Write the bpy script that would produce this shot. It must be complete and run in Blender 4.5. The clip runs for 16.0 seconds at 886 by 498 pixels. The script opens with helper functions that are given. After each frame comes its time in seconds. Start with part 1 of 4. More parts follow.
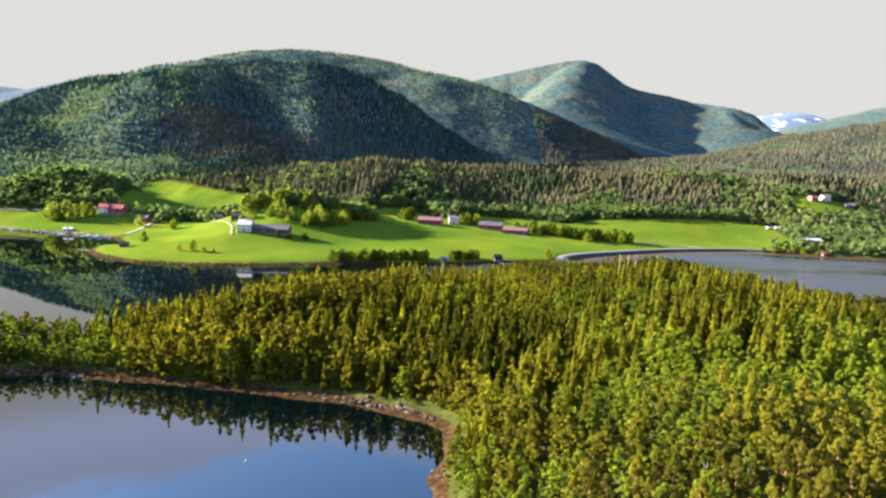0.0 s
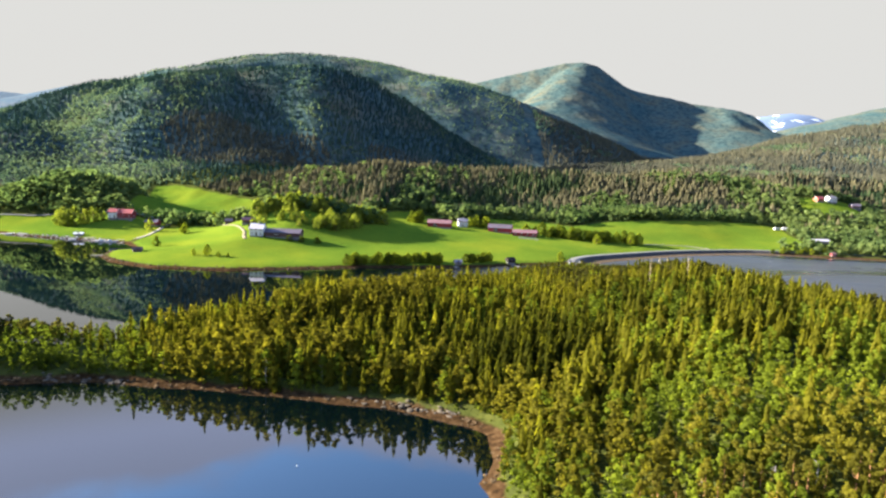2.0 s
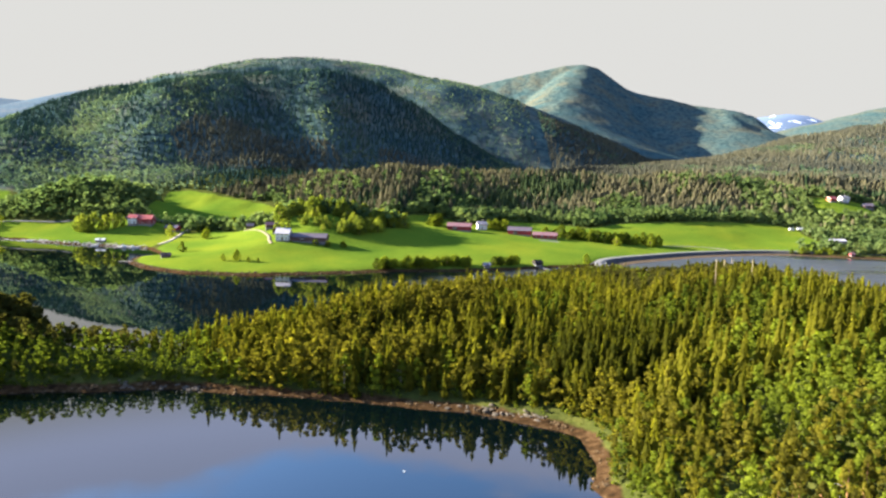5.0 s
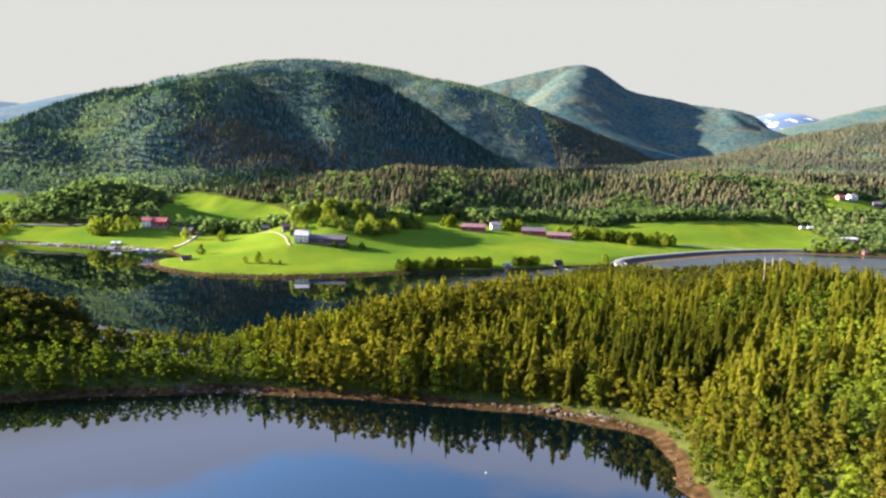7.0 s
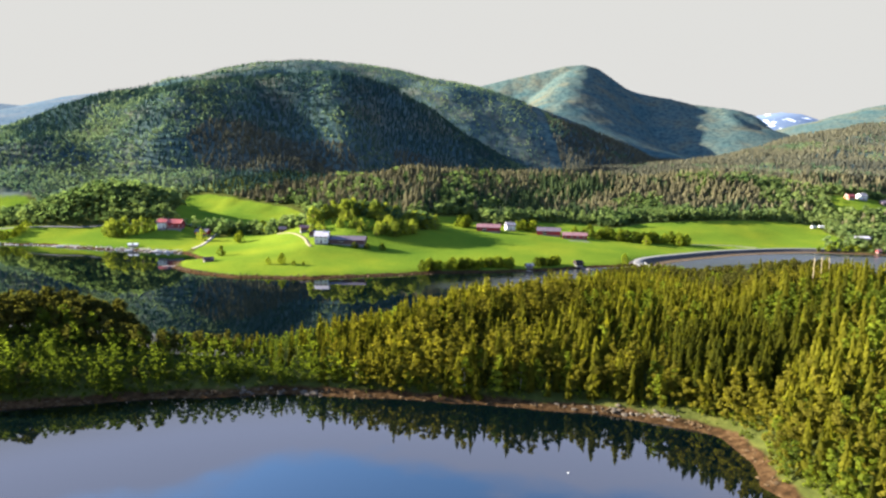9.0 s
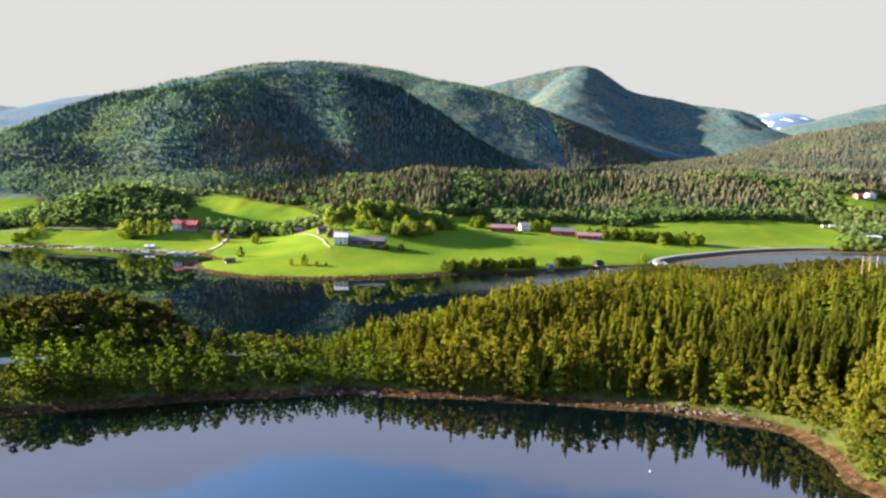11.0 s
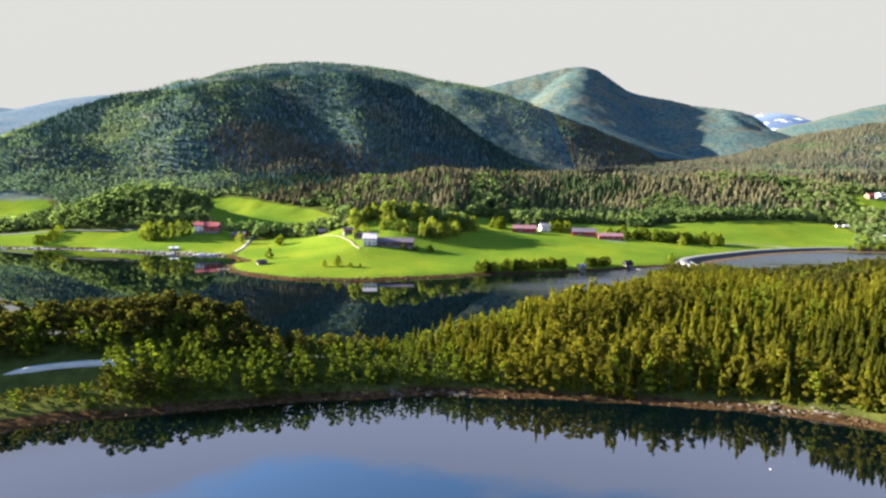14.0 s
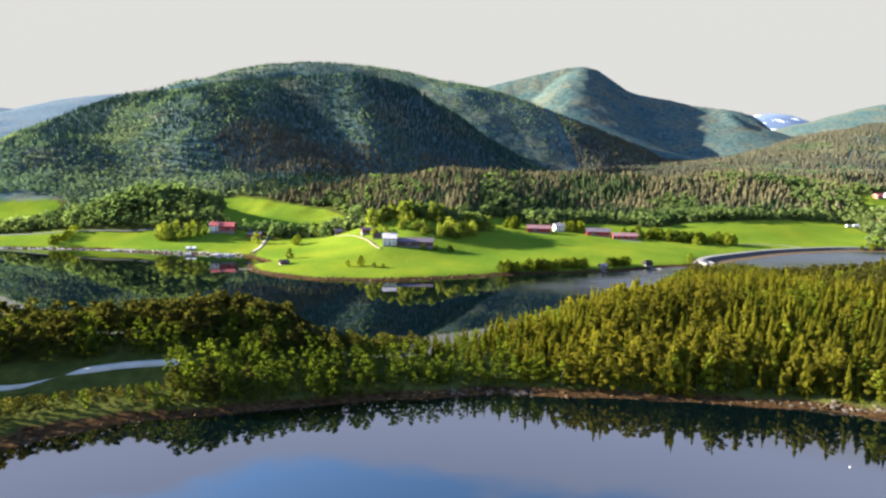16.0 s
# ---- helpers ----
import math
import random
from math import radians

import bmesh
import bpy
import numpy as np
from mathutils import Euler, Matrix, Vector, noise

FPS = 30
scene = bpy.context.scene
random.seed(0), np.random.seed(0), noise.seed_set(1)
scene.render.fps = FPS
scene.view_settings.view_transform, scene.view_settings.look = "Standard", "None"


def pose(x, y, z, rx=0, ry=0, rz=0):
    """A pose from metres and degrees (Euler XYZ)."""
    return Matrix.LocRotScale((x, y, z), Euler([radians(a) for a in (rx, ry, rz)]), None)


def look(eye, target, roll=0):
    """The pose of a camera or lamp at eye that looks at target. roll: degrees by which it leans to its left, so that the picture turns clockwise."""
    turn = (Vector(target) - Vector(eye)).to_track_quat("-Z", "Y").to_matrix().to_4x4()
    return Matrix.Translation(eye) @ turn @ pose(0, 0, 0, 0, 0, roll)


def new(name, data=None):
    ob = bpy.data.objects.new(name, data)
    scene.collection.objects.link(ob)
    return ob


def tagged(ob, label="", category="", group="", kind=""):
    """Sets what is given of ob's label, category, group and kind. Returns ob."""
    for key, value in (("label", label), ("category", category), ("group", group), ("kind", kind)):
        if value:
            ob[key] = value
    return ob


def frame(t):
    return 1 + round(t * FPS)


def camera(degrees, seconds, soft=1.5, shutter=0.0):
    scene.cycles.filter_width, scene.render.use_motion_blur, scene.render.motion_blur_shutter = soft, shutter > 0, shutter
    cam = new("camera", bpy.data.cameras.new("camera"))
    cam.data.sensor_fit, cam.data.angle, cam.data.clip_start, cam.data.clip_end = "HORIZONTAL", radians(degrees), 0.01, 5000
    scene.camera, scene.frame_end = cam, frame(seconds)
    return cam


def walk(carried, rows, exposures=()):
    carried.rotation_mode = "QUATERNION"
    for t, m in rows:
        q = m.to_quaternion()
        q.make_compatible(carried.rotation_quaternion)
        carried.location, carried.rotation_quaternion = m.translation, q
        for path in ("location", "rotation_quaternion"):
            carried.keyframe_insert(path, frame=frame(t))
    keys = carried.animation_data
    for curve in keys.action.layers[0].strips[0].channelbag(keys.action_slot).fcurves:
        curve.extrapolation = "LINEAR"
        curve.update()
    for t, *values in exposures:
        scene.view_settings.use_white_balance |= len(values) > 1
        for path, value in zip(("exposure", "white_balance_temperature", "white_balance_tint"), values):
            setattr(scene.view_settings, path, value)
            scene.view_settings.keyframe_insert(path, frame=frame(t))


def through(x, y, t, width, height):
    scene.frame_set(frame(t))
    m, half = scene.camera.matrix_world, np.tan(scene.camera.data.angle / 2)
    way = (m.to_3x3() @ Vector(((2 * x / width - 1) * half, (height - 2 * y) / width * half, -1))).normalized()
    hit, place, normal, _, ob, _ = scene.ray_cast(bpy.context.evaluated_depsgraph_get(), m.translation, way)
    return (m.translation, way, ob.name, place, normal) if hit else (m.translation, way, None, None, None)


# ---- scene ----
cam = camera(71.1, 16.0, soft=2.5)
EXPOSURE, SKY_GAIN, VEIL, WATER_IOR = 3.1, 0.074, (0.0870, 0.0866, 0.0840), 1.88
PATH = [
    (0, (-4.75, 0.677, 50.218), (-4.762, 2.664, 49.994), 2.3),
    (0.5, (-6.675, 0.566, 50.227), (-6.686, 2.554, 50.005), 2.2),
    (1, (-8.859, 0.559, 50.303), (-8.869, 2.547, 50.082), 2.2),
    (1.5, (-11.244, 0.492, 50.245), (-11.253, 2.48, 50.028), 2.1),
    (2, (-13.865, 0.434, 50.275), (-13.872, 2.423, 50.059), 2.0),
    (2.5, (-16.764, 0.589, 50.145), (-16.769, 2.578, 49.932), 2.0),
    (3, (-19.725, 0.595, 50.153), (-19.729, 2.584, 49.941), 1.9),
    (3.5, (-22.84, 0.57, 50.053), (-22.843, 2.559, 49.844), 1.8),
    (4, (-26.086, 0.469, 50.05), (-26.087, 2.458, 49.842), 1.7),
    (6.5, (-43.693, 0.308, 49.751), (-43.682, 2.297, 49.547), 1.3),
    (7, (-47.403, 0.367, 49.729), (-47.389, 2.357, 49.525), 1.2),
    (7.5, (-51.104, 0.389, 49.676), (-51.087, 2.379, 49.473), 1.2),
    (8, (-54.788, 0.442, 49.566), (-54.769, 2.432, 49.363), 1.1),
    (8.5, (-58.468, 0.393, 49.516), (-58.447, 2.382, 49.314), 1.0),
    (9, (-62.183, 0.337, 49.486), (-62.16, 2.326, 49.284), 1.0),
    (11.5, (-80.605, 0.467, 48.968), (-80.569, 2.457, 48.77), 0.8),
    (12, (-84.332, 0.382, 48.927), (-84.293, 2.372, 48.73), 0.8),
    (12.5, (-88.107, 0.5, 48.872), (-88.064, 2.489, 48.675), 0.8),
    (13, (-91.853, 0.401, 48.873), (-91.807, 2.391, 48.677), 0.7),
    (13.5, (-95.634, 0.462, 48.762), (-95.584, 2.452, 48.566), 0.7),
    (14, (-99.409, 0.361, 48.767), (-99.356, 2.351, 48.571), 0.7),
    (14.5, (-103.17, 0.435, 48.616), (-103.115, 2.425, 48.421), 0.7),
    (15, (-107.01, 0.281, 48.651), (-106.951, 2.27, 48.455), 0.7),
    (15.5, (-110.857, 0.423, 48.567), (-110.795, 2.413, 48.372), 0.7),
    (16, (-114.641, 0.317, 48.592), (-114.576, 2.307, 48.396), 0.7),
]
walk(cam, [(t, look(eye, target, roll)) for t, eye, target, roll in PATH], exposures=((0.0, EXPOSURE),))

# ---- light ----
SUN_AZ, SUN_EL = 280.0, 18.5          # degrees: azimuth clockwise from +y, height
to_sun = Vector((math.sin(radians(SUN_AZ)) * math.cos(radians(SUN_EL)), math.cos(radians(SUN_AZ)) * math.cos(radians(SUN_EL)), math.sin(radians(SUN_EL))))
sun = new("sun", bpy.data.lights.new("sun", "SUN"))
sun.data.energy, sun.data.angle, sun.data.color = 5.0, radians(0.6), (1.0, 0.92, 0.78)
sun.rotation_euler = to_sun.to_track_quat("Z", "Y").to_euler()


def nodes_of(tree):
    tree.nodes.clear()

    def add(kind, **sets):
        n = tree.nodes.new(kind)
        for key, value in sets.items():
            if key.startswith("i_"):
                n.inputs[key[2:].replace("_", " ")].default_value = value
            else:
                setattr(n, key, value)
        return n

    return add, tree.links.new


def make_world():
    w = bpy.data.worlds.new("sky")
    scene.world, w.use_nodes = w, True
    add, link = nodes_of(w.node_tree)
    sky = add("ShaderNodeTexSky", sky_type="NISHITA", sun_disc=False, sun_elevation=radians(SUN_EL), sun_rotation=radians(SUN_AZ), altitude=50.0, air_density=1.0, dust_density=1.5)
    dim = add("ShaderNodeVectorMath", operation="MULTIPLY")
    dim.inputs[1].default_value = (0.70 * SKY_GAIN, 0.92 * SKY_GAIN, 1.24 * SKY_GAIN)
    link(sky.outputs[0], dim.inputs[0])
    tc, sep = add("ShaderNodeTexCoord"), add("ShaderNodeSeparateXYZ")
    link(tc.outputs["Generated"], sep.inputs[0])
    # a veil of thin high cloud, thick towards the horizon and broken overhead
    flat = add("ShaderNodeVectorMath", operation="MULTIPLY")
    flat.inputs[1].default_value = (1.0, 1.0, 3.0)
    link(tc.outputs["Generated"], flat.inputs[0])
    noise_tex = add("ShaderNodeTexNoise", i_Scale=3.4, i_Detail=7.0, i_Roughness=0.5)
    link(flat.outputs[0], noise_tex.inputs["Vector"])
    veil = add("ShaderNodeMapRange", interpolation_type="SMOOTHSTEP")
    for k, v in (("From Min", 0.29), ("From Max", 0.50), ("To Min", 0.52), ("To Max", -0.14)):
        veil.inputs[k].default_value = v
    link(sep.outputs["Z"], veil.inputs["Value"])
    tot = add("ShaderNodeMath", operation="ADD")
    link(veil.outputs[0], tot.inputs[0])
    link(noise_tex.outputs["Fac"], tot.inputs[1])
    cover = add("ShaderNodeMapRange", interpolation_type="SMOOTHSTEP")
    for k, v in (("From Min", 0.40), ("From Max", 0.62), ("To Min", 0.0), ("To Max", 1.0)):
        cover.inputs[k].default_value = v
    link(tot.outputs[0], cover.inputs["Value"])
    mix = add("ShaderNodeMix", data_type="RGBA")
    link(cover.outputs[0], mix.inputs["Factor"])
    link(dim.outputs[0], mix.inputs["A"])
    high = add("ShaderNodeMapRange", interpolation_type="SMOOTHSTEP")
    for k, v in (("From Min", 0.29), ("From Max", 0.37), ("To Min", 0.0), ("To Max", 1.0)):
        high.inputs[k].default_value = v
    link(sep.outputs["Z"], high.inputs["Value"])
    tone = add("ShaderNodeMix", data_type="RGBA")
    tone.inputs["A"].default_value, tone.inputs["B"].default_value = (*VEIL, 1.0), (0.128, 0.146, 0.216, 1.0)
    link(high.outputs[0], tone.inputs["Factor"])
    link(tone.outputs["Result"], mix.inputs["B"])
    bg, out = add("ShaderNodeBackground", i_Strength=1.0), add("ShaderNodeOutputWorld")
    link(mix.outputs["Result"], bg.inputs["Color"])
    link(bg.outputs[0], out.inputs[0])


make_world()

# ---- materials ----


def material(name):
    m = bpy.data.materials.new(name)
    m.use_nodes = True
    add, link = nodes_of(m.node_tree)
    out = add("ShaderNodeOutputMaterial")
    return m, add, link, out


def ramp(add, stops, mode="LINEAR"):
    r = add("ShaderNodeValToRGB")
    r.color_ramp.interpolation = mode
    while len(r.color_ramp.elements) < len(stops):
        r.color_ramp.elements.new(0.5)
    for e, (p, c) in zip(r.color_ramp.elements, stops):
        e.position, e.color = p, (*c, 1.0)
    return r


def plain(name, color, rough=0.7, grain=4.0, vary=0.25, metal=0.0, bump=0.2, spec=0.15):
    """Paint, wood, stone or metal, with grain and stains at two scales."""
    m, add, link, out = material(name)
    tc = add("ShaderNodeTexCoord")
    n1 = add("ShaderNodeTexNoise", i_Scale=grain, i_Detail=6.0, i_Roughness=0.6)
    n2 = add("ShaderNodeTexNoise", i_Scale=grain * 0.13, i_Detail=3.0)
    for n in (n1, n2):
        link(tc.outputs["Object"], n.inputs["Vector"])
    mul = add("ShaderNodeMath", operation="MULTIPLY")
    link(n1.outputs["Fac"], mul.inputs[0])
    link(n2.outputs["Fac"], mul.inputs[1])
    lo, hi = [c * (1 - vary) for c in color], [min(1.0, c * (1 + vary)) for c in color]
    r = ramp(add, [(0.1, lo), (0.45, hi)])
    link(mul.outputs[0], r.inputs[0])
    b = add("ShaderNodeBump", i_Strength=bump, i_Distance=0.05)
    link(n1.outputs["Fac"], b.inputs["Height"])
    p = add("ShaderNodeBsdfPrincipled", i_Roughness=rough, i_Metallic=metal)
    p.inputs["Specular IOR Level"].default_value = spec
    link(r.outputs[0], p.inputs["Base Color"])
    link(b.outputs[0], p.inputs["Normal"])
    link(p.outputs[0], out.inputs[0])
    return m


def foliage(name, dark, light, own=False, through_light=0.6, through=(1.15, 1.15, 0.55)):
    """Leaves or needles: tint per tree (object's random, or the tint attribute of joined trees), and grain per leaf clump."""
    m, add, link, out = material(name)
    if own:
        src = add("ShaderNodeObjectInfo").outputs["Random"]
    else:
        src = add("ShaderNodeAttribute", attribute_name="tint").outputs["Fac"]
    geo = add("ShaderNodeNewGeometry")
    a = add("ShaderNodeMath", operation="MULTIPLY_ADD")
    a.inputs[1].default_value, a.inputs[2].default_value = 0.25, 0.0
    link(geo.outputs["Random Per Island"], a.inputs[0])
    b = add("ShaderNodeMath", operation="MULTIPLY_ADD")
    b.inputs[1].default_value = 0.75
    link(src, b.inputs[0])
    link(a.outputs[0], b.inputs[2])
    r = ramp(add, [(0.05, dark), (0.95, light)])
    link(b.outputs[0], r.inputs[0])
    d, t = add("ShaderNodeBsdfDiffuse", i_Roughness=0.5), add("ShaderNodeBsdfTranslucent")
    warm = add("ShaderNodeMix", data_type="RGBA", blend_type="MULTIPLY")
    warm.inputs["Factor"].default_value = 1.0
    warm.inputs["B"].default_value = (*through, 1)
    link(r.outputs[0], d.inputs["Color"])
    link(r.outputs[0], warm.inputs["A"])
    link(warm.outputs["Result"], t.inputs["Color"])
    mix = add("ShaderNodeMixShader", i_Fac=through_light)
    link(d.outputs[0], mix.inputs[1])
    link(t.outputs[0], mix.inputs[2])
    link(mix.outputs[0], out.inputs[0])
    return m


def ground_material():
    """Meadow, forest floor, tidal shore and bare fell, chosen by the cover attributes and the height above the water."""
    m, add, link, out = material("land")
    geo, sep = add("ShaderNodeNewGeometry"), add("ShaderNodeSeparateXYZ")
    link(geo.outputs["Position"], sep.inputs[0])

    def noise_at(scale, detail=5.0):
        n = add("ShaderNodeTexNoise", i_Scale=scale, i_Detail=detail, i_Roughness=0.6)
        link(geo.outputs["Position"], n.inputs["Vector"])
        return n.outputs["Fac"]

    def mixed(fac, a, b):
        x = add("ShaderNodeMix", data_type="RGBA")
        link(fac, x.inputs["Factor"])
        link(a, x.inputs["A"])
        link(b, x.inputs["B"])
        return x.outputs["Result"]

    def ramped(v, stops):
        r = ramp(add, stops)
        link(v, r.inputs[0])
        return r.outputs[0]

    def cover(name):
        at = add("ShaderNodeAttribute", attribute_name=name)
        s = add("ShaderNodeMath", operation="MULTIPLY_ADD")
        s.inputs[1].default_value, s.inputs[2].default_value = 0.35, -0.175
        link(noise_at(0.12), s.inputs[0])
        t = add("ShaderNodeMath", operation="ADD")
        link(at.outputs["Fac"], t.inputs[0])
        link(s.outputs[0], t.inputs[1])
        c = add("ShaderNodeMapRange", interpolation_type="SMOOTHSTEP")
        c.inputs["From Min"].default_value, c.inputs["From Max"].default_value = 0.4, 0.6
        link(t.outputs[0], c.inputs["Value"])
        return c.outputs[0]

    floor_c = ramped(noise_at(0.25, 8.0), [(0.3, (0.024, 0.030, 0.008)), (0.55, (0.044, 0.050, 0.012)), (0.75, (0.072, 0.074, 0.018))])
    mead = ramped(noise_at(0.018, 6.0), [(0.3, (0.048, 0.088, 0.010)), (0.5, (0.074, 0.110, 0.011)), (0.7, (0.112, 0.132, 0.012))])
    fine = ramped(noise_at(0.9, 8.0), [(0.3, (0.82, 0.82, 0.82)), (0.7, (1.12, 1.12, 1.12))])
    mm = add("ShaderNodeMix", data_type="RGBA", blend_type="MULTIPLY")
    mm.inputs["Factor"].default_value = 1.0
    link(mead, mm.inputs["A"])
    link(fine, mm.inputs["B"])
    # blue of distance haze and of shaded slopes is put into this ground colour
    hazy_heath = ramped(noise_at(0.012, 9.0), [(0.34, (0.036, 0.066, 0.068)), (0.5, (0.052, 0.074, 0.068)), (0.66, (0.084, 0.082, 0.058))])
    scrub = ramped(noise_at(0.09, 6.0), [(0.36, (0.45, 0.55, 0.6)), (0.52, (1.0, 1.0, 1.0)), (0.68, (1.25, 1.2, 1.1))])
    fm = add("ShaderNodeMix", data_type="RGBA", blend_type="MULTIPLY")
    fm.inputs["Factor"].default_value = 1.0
    link(hazy_heath, fm.inputs["A"])
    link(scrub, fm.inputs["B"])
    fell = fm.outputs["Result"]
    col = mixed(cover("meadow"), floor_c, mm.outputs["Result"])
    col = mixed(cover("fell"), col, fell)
    stone = ramped(noise_at(0.7, 9.0), [(0.3, (0.010, 0.007, 0.004)), (0.5, (0.034, 0.019, 0.009)), (0.66, (0.060, 0.036, 0.017)), (0.8, (0.11, 0.088, 0.066))])
    up = add("ShaderNodeMath", operation="MULTIPLY_ADD")
    up.inputs[1].default_value, up.inputs[2].default_value = 1.3, -0.65
    link(noise_at(0.2, 4.0), up.inputs[0])
    hz = add("ShaderNodeMath", operation="ADD")
    link(sep.outputs["Z"], hz.inputs[0])
    link(up.outputs[0], hz.inputs[1])
    shore = add("ShaderNodeMapRange")
    shore.inputs["From Min"].default_value, shore.inputs["From Max"].default_value = 1.3, 0.95
    link(hz.outputs[0], shore.inputs["Value"])
    col = mixed(shore.outputs[0], col, stone)
    snow = add("ShaderNodeAttribute", attribute_name="snow")
    sn = ramped(noise_at(0.012, 6.0), [(0.60, (0.0, 0.0, 0.0)), (0.63, (1.0, 1.0, 1.0))])
    sm = add("ShaderNodeMath", operation="MULTIPLY")
    link(snow.outputs["Fac"], sm.inputs[0])
    link(sn, sm.inputs[1])
    white = add("ShaderNodeRGB")
    white.outputs[0].default_value = (0.8, 0.82, 0.85, 1)
    # grey rock with the blue of distance haze painted in
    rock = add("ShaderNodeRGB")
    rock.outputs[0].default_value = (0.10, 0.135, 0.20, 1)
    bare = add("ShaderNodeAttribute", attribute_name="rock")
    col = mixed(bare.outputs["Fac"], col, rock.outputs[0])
    col = mixed(sm.outputs[0], col, white.outputs[0])
    bump = add("ShaderNodeBump", i_Strength=0.6, i_Distance=0.6)
    link(noise_at(0.5, 8.0), bump.inputs["Height"])
    p = add("ShaderNodeBsdfPrincipled", i_Roughness=0.95)
    p.inputs["Specular IOR Level"].default_value = 0.0
    link(col, p.inputs["Base Color"])
    link(bump.outputs[0], p.inputs["Normal"])
    link(p.outputs[0], out.inputs[0])
    return m


def water_material():
    m, add, link, out = material("fjord_water")
    geo = add("ShaderNodeNewGeometry")
    n = add("ShaderNodeTexNoise", i_Scale=0.9, i_Detail=4.0)
    big = add("ShaderNodeTexNoise", i_Scale=0.012, i_Detail=3.0)
    st = add("ShaderNodeVectorMath", operation="MULTIPLY")
    st.inputs[1].default_value = (0.45, 1.0, 1.0)
    link(geo.outputs["Position"], st.inputs[0])
    link(st.outputs[0], n.inputs["Vector"])
    link(st.outputs[0], big.inputs["Vector"])
    # wind ruffles the open bay and the mouth of the channel
    off = add("ShaderNodeVectorMath", operation="DISTANCE")
    off.inputs[1].default_value = (260.0, 350.0, 0.0)
    link(geo.outputs["Position"], off.inputs[0])
    wind = add("ShaderNodeMapRange", interpolation_type="SMOOTHSTEP")
    for k, v in (("From Min", 330.0), ("From Max", 190.0), ("To Min", 0.0), ("To Max", 0.40)):
        wind.inputs[k].default_value = v
    link(off.outputs["Value"], wind.inputs["Value"])
    gust = add("ShaderNodeVectorMath", operation="DISTANCE")
    gust.inputs[1].default_value = (-20.0, 315.0, 0.0)
    link(geo.outputs["Position"], gust.inputs[0])
    streak = add("ShaderNodeMapRange", interpolation_type="SMOOTHSTEP")
    for k, v in (("From Min", 95.0), ("From Max", 30.0), ("To Min", 0.0), ("To Max", 0.22)):
        streak.inputs[k].default_value = v
    link(gust.outputs["Value"], streak.inputs["Value"])
    blown = add("ShaderNodeMath", operation="ADD")
    link(wind.outputs[0], blown.inputs[0])
    link(streak.outputs[0], blown.inputs[1])
    both = add("ShaderNodeMath", operation="MULTIPLY_ADD")
    both.inputs[1].default_value = 0.8
    link(big.outputs["Fac"], both.inputs[0])
    link(blown.outputs[0], both.inputs[2])
    rip = add("ShaderNodeMapRange", interpolation_type="SMOOTHSTEP")
    for k, v in (("From Min", 0.5), ("From Max", 0.95), ("To Min", 0.003), ("To Max", 0.22)):
        rip.inputs[k].default_value = v
    link(both.outputs[0], rip.inputs["Value"])
    b = add("ShaderNodeBump", i_Distance=0.25)
    link(rip.outputs[0], b.inputs["Strength"])
    link(n.outputs["Fac"], b.inputs["Height"])
    p = add("ShaderNodeBsdfPrincipled", i_IOR=WATER_IOR)
    ro = add("ShaderNodeMapRange", interpolation_type="SMOOTHSTEP")
    for k, v in (("From Min", 0.5), ("From Max", 0.95), ("To Min", 0.012), ("To Max", 0.42)):
        ro.inputs[k].default_value = v
    link(both.outputs[0], ro.inputs["Value"])
    link(ro.outputs[0], p.inputs["Roughness"])
    p.inputs["Base Color"].default_value = (0.0004, 0.0018, 0.0022, 1)
    link(b.outputs[0], p.inputs["Normal"])
    link(p.outputs[0], out.inputs[0])
    return m


LAND, WATER = ground_material(), water_material()
BARK = plain("spruce_bark", (0.13, 0.085, 0.05), 0.9, 6.0, 0.4)
PINE_BARK = plain("pine_bark", (0.26, 0.13, 0.06), 0.9, 5.0, 0.4)
BIRCH_BARK = plain("birch_bark", (0.34, 0.32, 0.28), 0.8, 5.0, 0.4)
SPRUCE = ((0.025, 0.030, 0.005), (0.160, 0.152, 0.015))
PINE = ((0.054, 0.052, 0.010), (0.196, 0.176, 0.021))
SCOTS = ((0.034, 0.036, 0.011), (0.122, 0.112, 0.028))
LEAF = ((0.046, 0.066, 0.011), (0.195, 0.232, 0.023))
GROVE = ((0.098, 0.135, 0.026), (0.245, 0.275, 0.046))
NEEDLES = {"spruce": SPRUCE, "pine": PINE, "birch": LEAF, "scots_pine": SCOTS, "bush": LEAF, "grove": GROVE}
OWN = {k: foliage(k + "_foliage", v[0], [c * (0.95 if k in ("spruce", "pine") else 1.1) for c in v[1]], own=True) for k, v in NEEDLES.items()}
# distance haze is mixed into these leaf colours: bluest on hillsides, slight in woods
HAZY_FAR = {"spruce": ((0.026, 0.064, 0.062), (0.090, 0.140, 0.090)), "pine": ((0.064, 0.070, 0.058), (0.160, 0.148, 0.092)), "birch": ((0.074, 0.124, 0.080), (0.196, 0.236, 0.100))}
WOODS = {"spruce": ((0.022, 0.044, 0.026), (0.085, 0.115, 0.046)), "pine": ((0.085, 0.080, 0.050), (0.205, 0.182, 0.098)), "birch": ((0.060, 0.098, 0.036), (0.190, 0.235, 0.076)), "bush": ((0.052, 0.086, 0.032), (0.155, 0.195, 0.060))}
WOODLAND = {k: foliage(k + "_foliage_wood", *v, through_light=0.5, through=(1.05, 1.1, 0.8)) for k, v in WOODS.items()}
HILLSIDE = {k: foliage(k + "_foliage_hazy", *v, through_light=0.5, through=(0.95, 1.05, 1.0)) for k, v in HAZY_FAR.items()}
